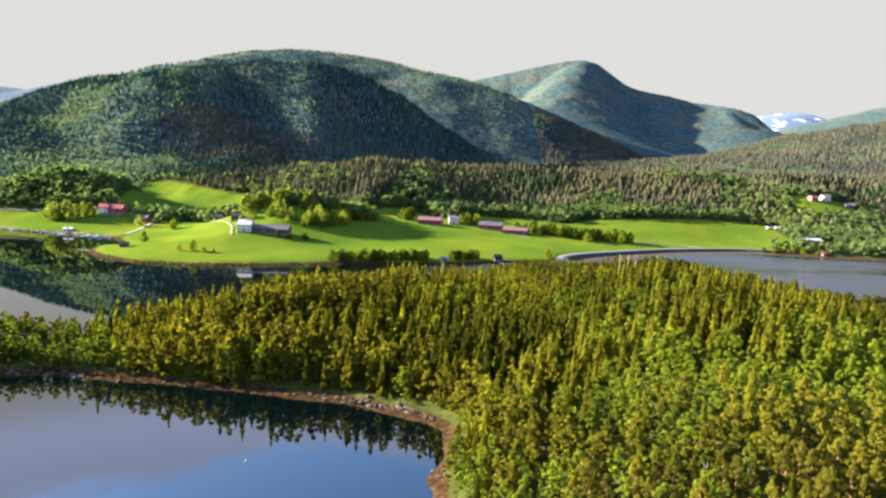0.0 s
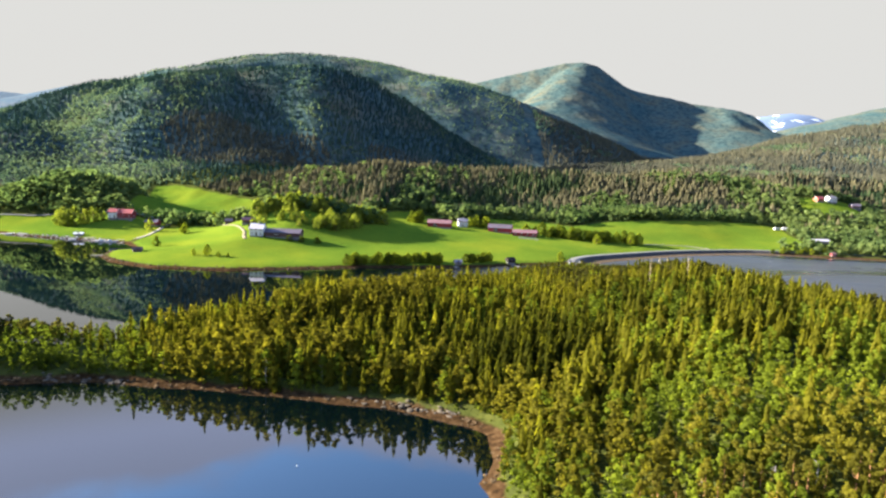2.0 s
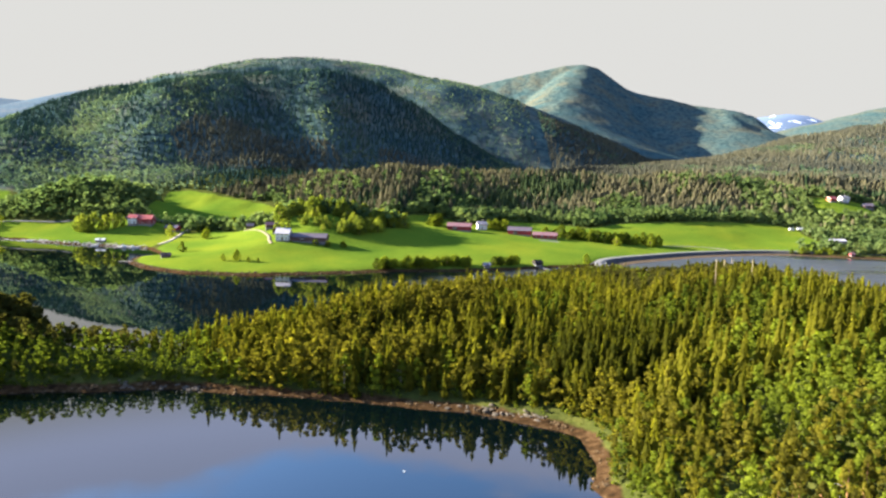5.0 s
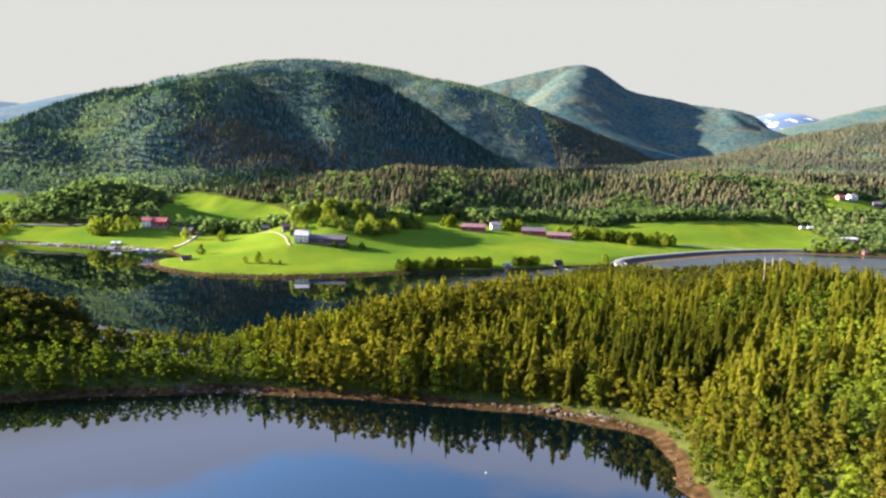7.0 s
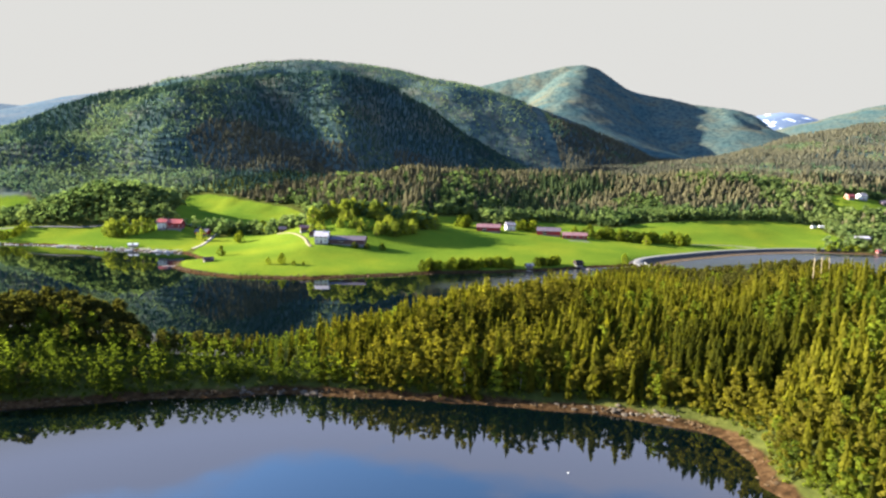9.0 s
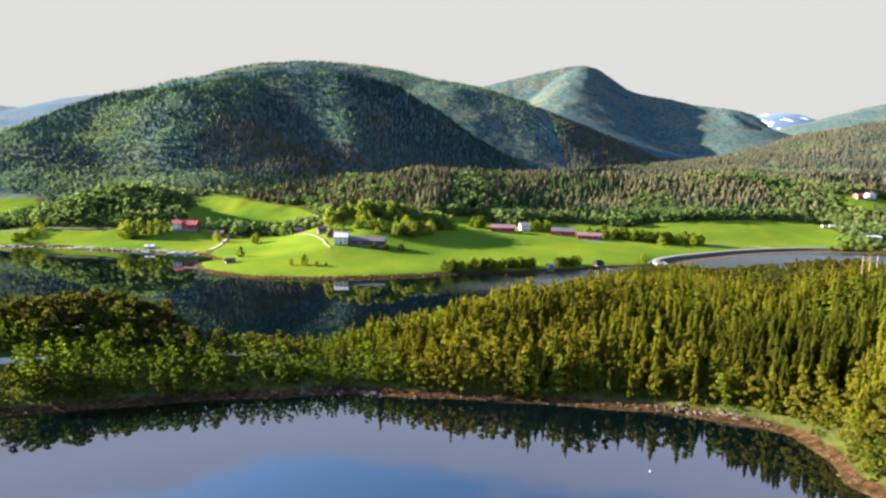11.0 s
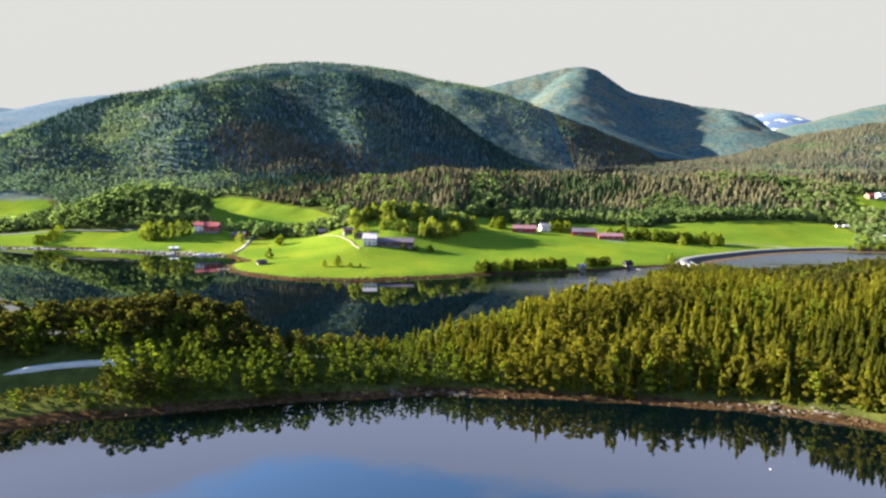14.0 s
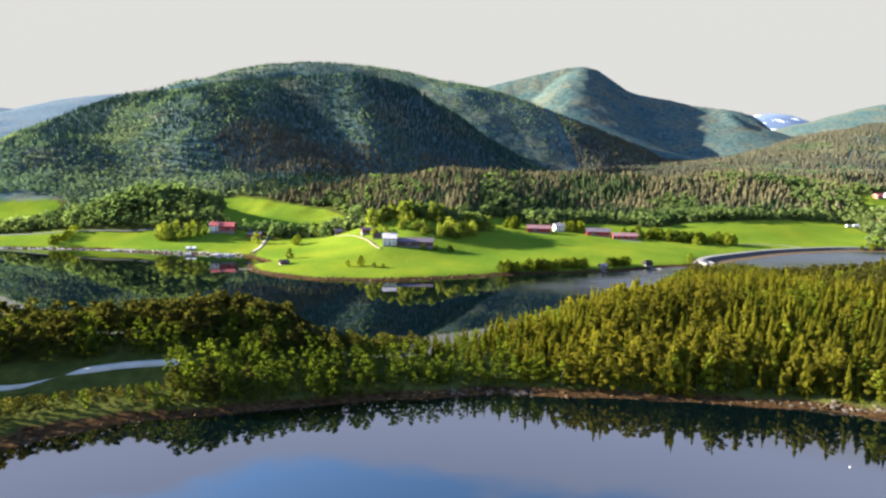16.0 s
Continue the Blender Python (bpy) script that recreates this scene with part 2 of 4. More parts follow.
JOINED = {k: foliage(k + "_foliage_joined", *v) for k, v in NEEDLES.items()}

# ---- the lie of the land ----
MAIN_SHORE = [(-4800, 560), (-1200, 520), (-600, 480), (-427, 468), (-356, 465), (-300, 444), (-254, 436), (-236, 428), (-222, 408), (-212, 392), (-222, 378), (-214, 356),
              (-197, 337), (-169, 321), (-128, 320), (-82, 338), (-65, 347), (-13, 361), (25, 377), (62, 397), (82, 424), (123, 453), (153, 479), (200, 500), (247, 513),
              (298, 496), (341, 488), (420, 478), (700, 440), (4800, 300)]
MAINLAND = MAIN_SHORE + [(4800, 4900), (-4800, 4900)]
HEADLAND = [(-330, 60), (-240, 82), (-205, 99), (-191, 111), (-178, 123), (-151, 131), (-133, 135), (-121, 139), (-108, 142), (-94, 142.5), (-81, 141), (-56, 137.5), (-27, 134), (-14, 129), (-4, 122), (-3, 111),
            (-6, 100), (-4, 88), (2, 60), (10, 20), (60, -60), (600, -80), (620, 120), (260, 180), (190, 205), (135, 250), (105, 300), (86, 352), (64, 368), (36, 350),
            (10, 318), (-16, 270), (-52, 218), (-92, 192), (-118, 172), (-138, 174), (-160, 192), (-200, 196), (-250, 184), (-330, 178)]
MEADOWS = [
    [(-222, 388), (-205, 348), (-169, 322), (-128, 322), (-82, 341), (-13, 364), (61, 397), (123, 455), (247, 514), (288, 526), (306, 555), (307, 585), (312, 602), (300, 606), (283, 612), (240, 604), (195, 592),
     (165, 590), (130, 585), (100, 568), (70, 584), (22, 578), (10, 545), (-20, 545), (-28, 566), (-46, 562), (-62, 545), (-76, 535), (-60, 500), (-72, 455), (-98, 448), (-130, 458), (-160, 462), (-185, 474),
     (-215, 500), (-240, 480), (-228, 425)],
    [(-284, 522), (-262, 508), (-243, 514), (-200, 516), (-183, 555), (-188, 605), (-203, 622), (-218, 634), (-259, 653), (-308, 676), (-332, 676), (-326, 650), (-290, 565)],
    [(-520, 480), (-427, 470), (-292, 444), (-235, 430), (-240, 500), (-300, 500), (-360, 503), (-420, 514), (-520, 520)],
    [(-640, 560), (-440, 560), (-450, 600), (-488, 650), (-505, 680), (-560, 694), (-650, 670)],
    [(350, 630), (405, 632), (425, 668), (362, 672)],
]


def inside_distance(poly, x, y):
    """Distance to the outline of a polygon: plus inside, minus outside."""
    best, odd = np.full(x.shape, 1e18), np.zeros(x.shape, bool)
    for (ax, ay), (bx, by) in zip(poly, poly[1:] + poly[:1]):
        dx, dy = bx - ax, by - ay
        t = np.clip(((x - ax) * dx + (y - ay) * dy) / (dx * dx + dy * dy), 0, 1)
        best = np.minimum(best, (x - ax - t * dx) ** 2 + (y - ay - t * dy) ** 2)
        if ay != by:
            odd ^= ((ay > y) != (by > y)) & (x < (bx - ax) * (y - ay) / (by - ay) + ax)
    return np.where(odd, 1, -1) * np.sqrt(best)


def hash_noise(x, y, seed):
    """Smooth value noise, one octave, -1 to 1."""
    i, j = np.floor(x).astype(np.int64), np.floor(y).astype(np.int64)
    u, v = x - i, y - j
    u, v = u * u * (3 - 2 * u), v * v * (3 - 2 * v)

    def h(a, b):
        k = (a * 374761393 + b * 668265263 + seed * 144665) & 0x7FFFFFFF
        k = ((k ^ (k >> 13)) * 1274126177) & 0x7FFFFFFF
        return ((k ^ (k >> 16)) & 0xFFFF) / 32767.5 - 1

    return (h(i, j) * (1 - u) + h(i + 1, j) * u) * (1 - v) + (h(i, j + 1) * (1 - u) + h(i + 1, j + 1) * u) * v


def fractal(x, y, size, octaves, seed):
    total, amp = 0.0, 1.0
    for k in range(octaves):
        total, amp = total + amp * hash_noise(x / size + 17.3 * k, y / size - 9.1 * k, seed + k), amp * 0.5
        size *= 0.5
    return total


def bump_at(x, y, cx, cy, rx, ry, h):
    return h * np.exp(-((x - cx) / rx) ** 2 - ((y - cy) / ry) ** 2)


def ridge(x, y, line, width, foot, power=1.0, round_off=0.0):
    """Slopes that fall on both sides of a crest line of (x, y, z) to foot over width metres."""
    best = np.full(x.shape, -1e9)
    for (ax, ay, az), (bx, by, bz) in zip(line, line[1:]):
        dx, dy = bx - ax, by - ay
        t = np.clip(((x - ax) * dx + (y - ay) * dy) / (dx * dx + dy * dy), 0, 1)
        u = (np.sqrt((x - ax - t * dx) ** 2 + (y - ay - t * dy) ** 2 + round_off ** 2) - round_off) / width
        z = az + t * (bz - az)
        best = np.maximum(best, foot + (z - foot) * (1 - u ** power))
    return best


# crest lines of the mountains round the valley
RIM = [(-980, 770, 30), (-760, 800, 55), (-654, 815, 81), (-607, 835, 97), (-579, 850, 108), (-572, 900, 129), (-562, 955, 156), (-538, 990, 186), (-479, 985, 191), (-417, 975, 198), (-356, 965, 205),
       (-297, 955, 209), (-223, 945, 214), (-185, 950, 211), (-145, 965, 200), (-104, 990, 180), (-60, 1020, 148), (-13, 1050, 118), (46, 1080, 100)]
DOME = [(-545, 1000, 184), (-556, 1080, 205), (-521, 1140, 236), (-447, 1125, 244), (-412, 1277, 281), (-405, 1420, 316), (-425, 1556, 347), (-361, 1550, 351), (-296, 1545, 347), (-250, 1543, 341), (-202, 1520, 324), (-156, 1498, 306),
        (-110, 1490, 302), (-67, 1480, 284), (-29, 1480, 264), (20, 1480, 231), (62, 1500, 202), (133, 1520, 160), (206, 1540, 130), (280, 1560, 105)]
FELL = [(-700, 2230, 330), (-205, 2200, 354), (-10, 2190, 375), (87, 2180, 394), (182, 2180, 419), (278, 2180, 443), (373, 2180, 466), (430, 2178, 471), (464, 2175, 465), (538, 2170, 408), (615, 2130, 372),
        (694, 2080, 350), (775, 2045, 325), (806, 2030, 319), (840, 1985, 313), (875, 1963, 305), (905, 1950, 288), (934, 1930, 246), (971, 1914, 222), (1018, 1900, 180)]
FELL_SPUR = [(430, 2178, 471), (400, 2100, 440), (369, 2020, 403), (333, 1930, 356), (289, 1800, 294), (257, 1690, 243), (264, 1620, 195), (300, 1560, 140)]
KNOB = [(840, 1985, 313), (826, 1900, 272), (815, 1830, 225), (800, 1760, 170)]
SHOULDER = [(-600, 1700, 150), (-300, 1660, 270), (-131, 1640, 300), (-31, 1640, 281), (37, 1640, 264), (96, 1640, 257), (155, 1640, 243), (215, 1640, 223), (290, 1640, 190), (366, 1640, 157), (441, 1640, 131)]
WEST = [(-2600, 2300, 180), (-1900, 2229, 225), (-1611, 2229, 255), (-1509, 2229, 269), (-1479, 2229, 282), (-1458, 2229, 304), (-1417, 2229, 327), (-1346, 2229, 345), (-1250, 2229, 355), (-1146, 2229, 365), (-700, 2229, 340)]
EAST = [(250, 1150, 58), (484, 1170, 104), (573, 1180, 121), (651, 1190, 139), (706, 1200, 153), (762, 1210, 169), (835, 1230, 196), (914, 1250, 220), (1200, 1300, 250), (1900, 1350, 280)]
EAST_BACK = [(1000, 2280, 160), (1231, 2300, 238), (1311, 2300, 265), (1396, 2330, 304), (1446, 2330, 322), (1505, 2330, 353), (1580, 2330, 376), (1640, 2330, 389), (2400, 2400, 450)]
PEAKS = [(1700, 4700, 300), (2108, 4700, 509), (2225, 4700, 640), (2268, 4700, 655), (2332, 4700, 660), (2420, 4700, 680), (2520, 4700, 686), (2584, 4700, 676), (2695, 4700, 616), (2828, 4700, 541), (3003, 4700, 470), (3400, 4700, 300)]


def ground_height(x, y):
    x, y = np.asarray(x, float), np.asarray(y, float)
    dm, dh = inside_distance(MAINLAND, x, y), inside_distance(HEADLAND, x, y)
    wob = 1.6 * fractal(x, y, 14, 3, 5)
    dm, dh = dm + wob, dh + wob
    z = np.interp(dm, [-60, -6, 0, 3, 7, 40, 80, 130, 230, 400, 500, 700, 1500], [-9, -2, 0, 0.9, 2.0, 4.5, 7.5, 12, 24, 56, 70, 92, 110])
    z = z + np.clip(dm / 60, 0, 1) * (bump_at(x, y, -340, 548, 75, 44, 32) + bump_at(x, y, -126, 460, 52, 35, 17) + bump_at(x, y, -140, 402, 42, 30, 3.5) + bump_at(x, y, -275, 492, 30, 24, 5)
                                     + bump_at(x, y, -265, 755, 90, 55, 40) + bump_at(x, y, 60, 770, 170, 70, 8) + bump_at(x, y, 390, 665, 60, 50, 15) + bump_at(x, y, 195, 612, 110, 58, 11) + bump_at(x, y, 255, 715, 140, 75, 36))
    z = z + np.clip(dm / 200, 0, 1) * 2.5 * fractal(x, y, 90, 3, 21)
    dh = np.where(dh > 0, dh / (1 + 1.6 * np.clip((-165 - x) / 25, 0, 1) * (y < 140)), dh)
    zh = np.interp(dh, [-60, -6, 0, 2.2, 4.2, 20, 35, 60], [-9, -2, 0, 0.9, 2.0, 5.0, 7.2, 8.8])
    zh = zh + np.clip(dh / 35, 0, 1) * (bump_at(x, y, 57, 130, 46, 66, 11) + bump_at(x, y, 70, 215, 40, 42, 7) + bump_at(x, y, 47, 168, 26, 24, 4) + bump_at(x, y, -172, 176, 30, 20, 5.5) + bump_at(x, y, -38, 200, 50, 30, 3.5) - bump_at(x, y, 42, 312, 50, 45, 4) + 1.2 * fractal(x, y, 40, 3, 33))
    z = np.maximum(z, zh)
    rough = fractal(x, y, 210, 5, 2)
    gully = np.abs(fractal(x, y, 330, 4, 11))
    fine = fractal(x, y, 46, 3, 15)
    peak = np.maximum.reduce([ridge(x, y, RIM[:7], 135, 42, 1.1, 15), ridge(x, y, RIM[6:11], 250, 42, 1.2, 15), ridge(x, y, RIM[10:], 172, 42, 1.0, 20)])
    face = np.clip((peak - 60) / 90, 0, 1) * np.clip((960 - y) / 120, 0, 1)
    peak = peak + face * (16 * rough + 5 * fine)
    # spurs that run down the face of the hill
    for top_x, top_y, run, h, w in ((-205, 930, -0.20, 16, 34), (-430, 960, -0.18, 14, 44), (-330, 930, -0.10, 10, 36)):
        peak = peak + h * np.exp(-((x - top_x + (top_y - y) * run) / w) ** 2) * np.clip((top_y - y) / 90, 0, 1) * np.clip((y - 720) / 90, 0, 1)
    dome = np.maximum(ridge(x, y, DOME[:7], 260, 45, 1.2, 20) - 5, ridge(x, y, [(a, b, 45 + (c - 50) / 1.03) for a, b, c in DOME[6:]], 520, 50, 2.0)) + (6 * rough + 3 * fine) * np.clip((1560 - y) / 300, 0, 1)
    fell = np.maximum.reduce([ridge(x, y, FELL[:14], 520, 100, 0.9, 25), ridge(x, y, FELL[13:], 210, 95, 1.0, 15), ridge(x, y, FELL_SPUR, 330, 95, 0.95, 95), ridge(x, y, KNOB, 260, 95, 0.9, 40)])
    fell = fell + np.clip((fell - 130) / 150, 0, 1) * np.clip((2130 - y) / 150, 0, 1) * (4 * rough + 3 * fine)
    shoulder = ridge(x, y, SHOULDER, 330, 70, 1.7) + (3 * rough + 3 * fine) * np.clip((1620 - y) / 100, 0, 1)
    east = ridge(x, y, EAST, 520, 60, 1.0) + 8 * rough + 3 * fine
    east = np.maximum(east, ridge(x, y, EAST_BACK, 1000, 70, 1.1) + 4 * fine)
    west = ridge(x, y, WEST, 800, 70, 1.0) - 26 * gully * np.clip((2180 - y) / 300, 0, 1)
    far = ridge(x, y, PEAKS, 1500, 90, 0.9) - 60 * gully * np.clip((4650 - y) / 300, 0, 1)
    inland = np.clip((dm - 180) / 120, 0, 1)
    tall = np.maximum.reduce([peak, dome, fell, shoulder, east, west, far])
    return np.where(dm > 0, z + inland * np.maximum(tall - z, 0), z)


def height_at(x, y):
    return float(ground_height(np.array([x]), np.array([y]))[0])


def spaced(*runs):
    out = [runs[0][0]]
    for start, stop, step0, step1 in runs:
        n = max(2, int(round(2 * abs(stop - start) / (step0 + step1))))
        w = np.linspace(step0, step1, n)
        out += list(start + np.cumsum(w) / w.sum() * (stop - start))
    return np.array(out)


def mesh_object(name, verts, faces, mat, attrs=(), smooth=False):
    """One mesh from arrays of places and of triangles or quads."""
    me = bpy.data.meshes.new(name)
    verts, faces = np.asarray(verts, np.float32), np.asarray(faces, np.int32)
    k = faces.shape[1]
    me.vertices.add(len(verts))
    me.vertices.foreach_set("co", verts.ravel())
    me.loops.add(faces.size)
    me.loops.foreach_set("vertex_index", faces.ravel())
    me.polygons.add(len(faces))
    me.polygons.foreach_set("loop_start", np.arange(0, faces.size, k, dtype=np.int32))
    me.polygons.foreach_set("loop_total", np.full(len(faces), k, np.int32))
    me.polygons.foreach_set("use_smooth", np.full(len(faces), smooth))
    for key, values in attrs:
        a = me.attributes.new(key, "FLOAT", "POINT")
        a.data.foreach_set("value", np.asarray(values, np.float32))
    me.materials.append(mat)
    me.update(calc_edges=True)
    return me


def meadow_cover(x, y):
    best = np.full(np.shape(x), -1e9)
    for poly in MEADOWS:
        best = np.maximum(best, inside_distance(poly, x, y))
    return best


gx = spaced((-4600, -900, 260, 40), (-900, -330, 14, 5), (-330, 360, 4, 4), (360, 1100, 5, 18), (1100, 4600, 24, 240))
gy = spaced((-700, 40, 120, 6), (40, 620, 4, 4), (620, 1000, 5, 6), (1000, 1600, 9, 12), (1600, 2240, 12, 16), (2240, 4600, 40, 90), (4600, 4800, 25, 25))
GX, GY = np.meshgrid(gx, gy)
GX, GY = GX.ravel(), GY.ravel()
GZ = ground_height(GX, GY)
nx, ny = len(gx), len(gy)
idx = np.arange(nx * ny).reshape(ny, nx)
quads = np.stack([idx[:-1, :-1], idx[:-1, 1:], idx[1:, 1:], idx[1:, :-1]], -1).reshape(-1, 4)
meadow_v = np.clip(0.5 + meadow_cover(GX, GY) / 6, 0, 1)
WOOD_EDGE = ([-420, -300, -190, -110], [630, 660, 700, 760])
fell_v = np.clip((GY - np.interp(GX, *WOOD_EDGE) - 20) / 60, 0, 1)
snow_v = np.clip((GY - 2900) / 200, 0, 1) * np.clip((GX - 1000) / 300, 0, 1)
# haze-blue rock: full on the peaks, weaker on the west ridge
hazy_rock_v = np.maximum(snow_v, 0.4 * np.clip((GY - 1400) / 200, 0, 1) * np.clip((-700 - GX) / 100, 0, 1))
ground = new("ground", mesh_object("ground", np.stack([GX, GY, GZ], -1), quads, LAND, (("meadow", meadow_v), ("fell", fell_v), ("snow", snow_v), ("rock", hazy_rock_v)), True))
tagged(ground, "green meadows, forest floor, stony shores and bare mountain sides", "ground", kind="structure")

wx = np.linspace(-4700, 4700, 12)
wi = np.arange(144).reshape(12, 12)
WX, WY = np.meshgrid(wx, wx)
water = new("water", mesh_object("water", np.stack([WX.ravel(), WY.ravel(), 0 * WX.ravel()], -1), np.stack([wi[:-1, :-1], wi[:-1, 1:], wi[1:, 1:], wi[1:, :-1]], -1).reshape(-1, 4), WATER))
tagged(water, "calm dark blue fjord water mirroring hills and sky", "water", kind="structure")

# ---- trees: shapes one metre high, scaled where they stand ----


def rot_z(a):
    c, s = np.cos(a), np.sin(a)
    return np.array([[c, -s, 0], [s, c, 0], [0, 0, 1]])


def trunk_shape(r0, r1, h, sides=6, lean=0.0):
    a = np.arange(sides) * 2 * np.pi / sides
    rings = []
    for k, (r, z) in enumerate(((r0 * 1.25, -0.04), (r0, 0.04), (0.5 * (r0 + r1), h * 0.5), (r1, h))):
        rings.append(np.stack([r * np.cos(a) + lean * z * z, r * np.sin(a), np.full(sides, z)], -1))
    v = np.concatenate(rings)
    t = []
    for k in range(3):
        for i in range(sides):
            p, q = k * sides + i, k * sides + (i + 1) % sides
            t += [(p, q, q + sides), (p, q + sides, p + sides)]
    return v, np.array(t)


def conifer_crown(rng, whorls, boughs, width=0.17, start=0.06, top=1.0, droop=0.6, tufts=2, taper=0.82):
    """Whorls of hanging boughs, each a ragged spray of a few triangles that leans on the cone of the crown."""
    v, t = [], []
    for k in range(whorls):
        f = min(max((k + rng.uniform(-0.3, 0.3)) / whorls, 0), 0.97)
        z = start + (top - start) * f ** 0.94
        r = width * (1 - f) ** taper * (0.55 + 0.45 * min(1.0, f * 7 + 0.5)) + 0.008
        n = max(3, int(boughs * (0.45 + 0.55 * (1 - f)) + 0.5))
        th = (1.25 * (top - start) / whorls) * (0.8 + 0.4 * (1 - f))
        for b in range(n):
            a = 2 * np.pi * (b + rng.uniform(-0.35, 0.35)) / n + k * 1.3
            ln, dz = r * rng.uniform(0.68, 1.18), -droop * r * rng.uniform(0.4, 1.2)
            w = 3.6 * ln / n * rng.uniform(0.9, 1.3) + 0.006
            d, s = np.array([np.cos(a), np.sin(a), 0]), np.array([-np.sin(a), np.cos(a), 0])
            c = np.array([0, 0, z])
            jit = rng.normal(0, 0.07 * ln, (4, 3))
            pts = [c + d * ln * 0.2 + [0, 0, th], c + d * ln * 0.72 + s * w * 0.5 + [0, 0, dz * 0.4], c + d * ln * 0.72 - s * w * 0.5 + [0, 0, dz * 0.4], c + d * ln + [0, 0, dz - 0.3 * th]]
            o = len(v)
            v += list(np.array(pts) + jit)
            t += [(o, o + 3, o + 1), (o, o + 2, o + 3)]
            for _ in range(tufts):
                g, e = rng.uniform(0.25, 1.05), rng.uniform(-0.6, 0.6)
                m = c + d * ln * g + s * w * e + [0, 0, th * (1 - g) * 0.9 + dz * g * 0.8 + 0.006]
                size = (0.010 + 0.10 * r) * rng.uniform(0.7, 1.3)
                down = d * rng.uniform(0.2, 1.3) * size + s * rng.uniform(-0.5, 0.5) * size + np.array([0, 0, -size])
                o = len(v)
                v += [m - s * size * 0.6 + d * 0.004, m + down + d * 0.006, m + s * size * 0.6 + d * 0.004]
                t += [(o, o + 1, o + 2)]
    o = len(v)
    v += [np.array([0.012, 0, top - 0.06]), np.array([-0.008, 0.01, top - 0.06]), np.array([-0.006, -0.011, top - 0.06]), np.array([0, 0, top + 0.035])]
    t += [(o, o + 1, o + 3), (o + 1, o + 2, o + 3), (o + 2, o, o + 3)]
    return np.array(v), np.array(t)


def leafy_crown(rng, clumps, leaves, low=0.22, wide=0.24, clump=0.10, leaf=0.02, taper=0.6, flat=0.8):
    """Clumps of small leaves round the limb ends, facing outwards, with gaps between."""
    v = []
    for k in range(clumps):
        f = (k + rng.random()) / clumps
        z = low + (1 - low - clump * 0.5) * f
        r = wide * (np.sin(np.pi * (0.18 + 0.82 * f) ** taper) ** 0.8) * np.sqrt(rng.uniform(0.15, 1.0))
        a = rng.uniform(0, 2 * np.pi)
        c = np.array([r * np.cos(a), r * np.sin(a), z])
        s = clump * rng.uniform(0.65, 1.25) * (1.1 - 0.45 * f)
        d = rng.normal(0, 1, (leaves, 3)) + c * [2.0, 2.0, 0.0] / wide + [0, 0, 0.25]
        d /= np.linalg.norm(d, axis=1)[:, None]
        p = c + d * (s * rng.uniform(0.55, 1.0, (leaves, 1))) * [1, 1, flat]
        n = d + rng.normal(0, 0.35, (leaves, 3))
        n /= np.linalg.norm(n, axis=1)[:, None]
        u = np.cross(n, rng.normal(0, 1, (leaves, 3)))
        u /= np.linalg.norm(u, axis=1)[:, None] + 1e-9
        w = np.cross(n, u)
        sz = leaf * rng.uniform(1.2, 2.2, (leaves, 1))
        v.append(np.stack([p + u * sz, p + w * sz * 0.9 - u * sz * 0.5, p - w * sz * 0.9 - u * sz * 0.6], 1).reshape(-1, 3))
    v = np.concatenate(v)
    return v, np.arange(len(v)).reshape(-1, 3)


def far_conifer(rng, sides, width):
    """A small ragged spire of three skirts, for woods seen from afar."""
    v, t = [], []
    for z0, z1, r in ((0.05, 0.55, width), (0.3, 0.8, width * 0.72), (0.55, 1.05, width * 0.45)):
        o, turn = len(v), rng.uniform(0, 6.28)
        v.append((rng.normal(0, 0.01), rng.normal(0, 0.01), z1))
        for k in range(sides):
            a, w = turn + 6.283 * k / sides, r * rng.uniform(0.65, 1.3)
            v.append((w * np.cos(a), w * np.sin(a), z0 + rng.uniform(-0.05, 0.06)))
        t += [(o, o + 1 + k, o + 1 + (k + 1) % sides) for k in range(sides)]
    return np.array(v), np.array(t)


def limbs(rng, n, low, high, reach, r):
    v, t = [], []
    for k in range(n):
        a, z0 = rng.uniform(0, 6.28), rng.uniform(low, high)
        d = np.array([np.cos(a), np.sin(a), rng.uniform(0.5, 1.2)]) * reach * rng.uniform(0.6, 1.0)
        s = np.array([-np.sin(a), np.cos(a), 0]) * r
        b = np.array([0, 0, z0])
        o = len(v)
        v += [b + s, b - s, b + [0, 0, 2 * r], b + d]
        t += [(o, o + 1, o + 3), (o + 1, o + 2, o + 3), (o + 2, o, o + 3)]
    return np.array(v), np.array(t)


def joined(parts):
    v, t, o = [], [], 0
    for a, b in parts:
        v.append(a)
        t.append(b + o)
        o += len(a)
    return np.concatenate(v), np.concatenate(t)


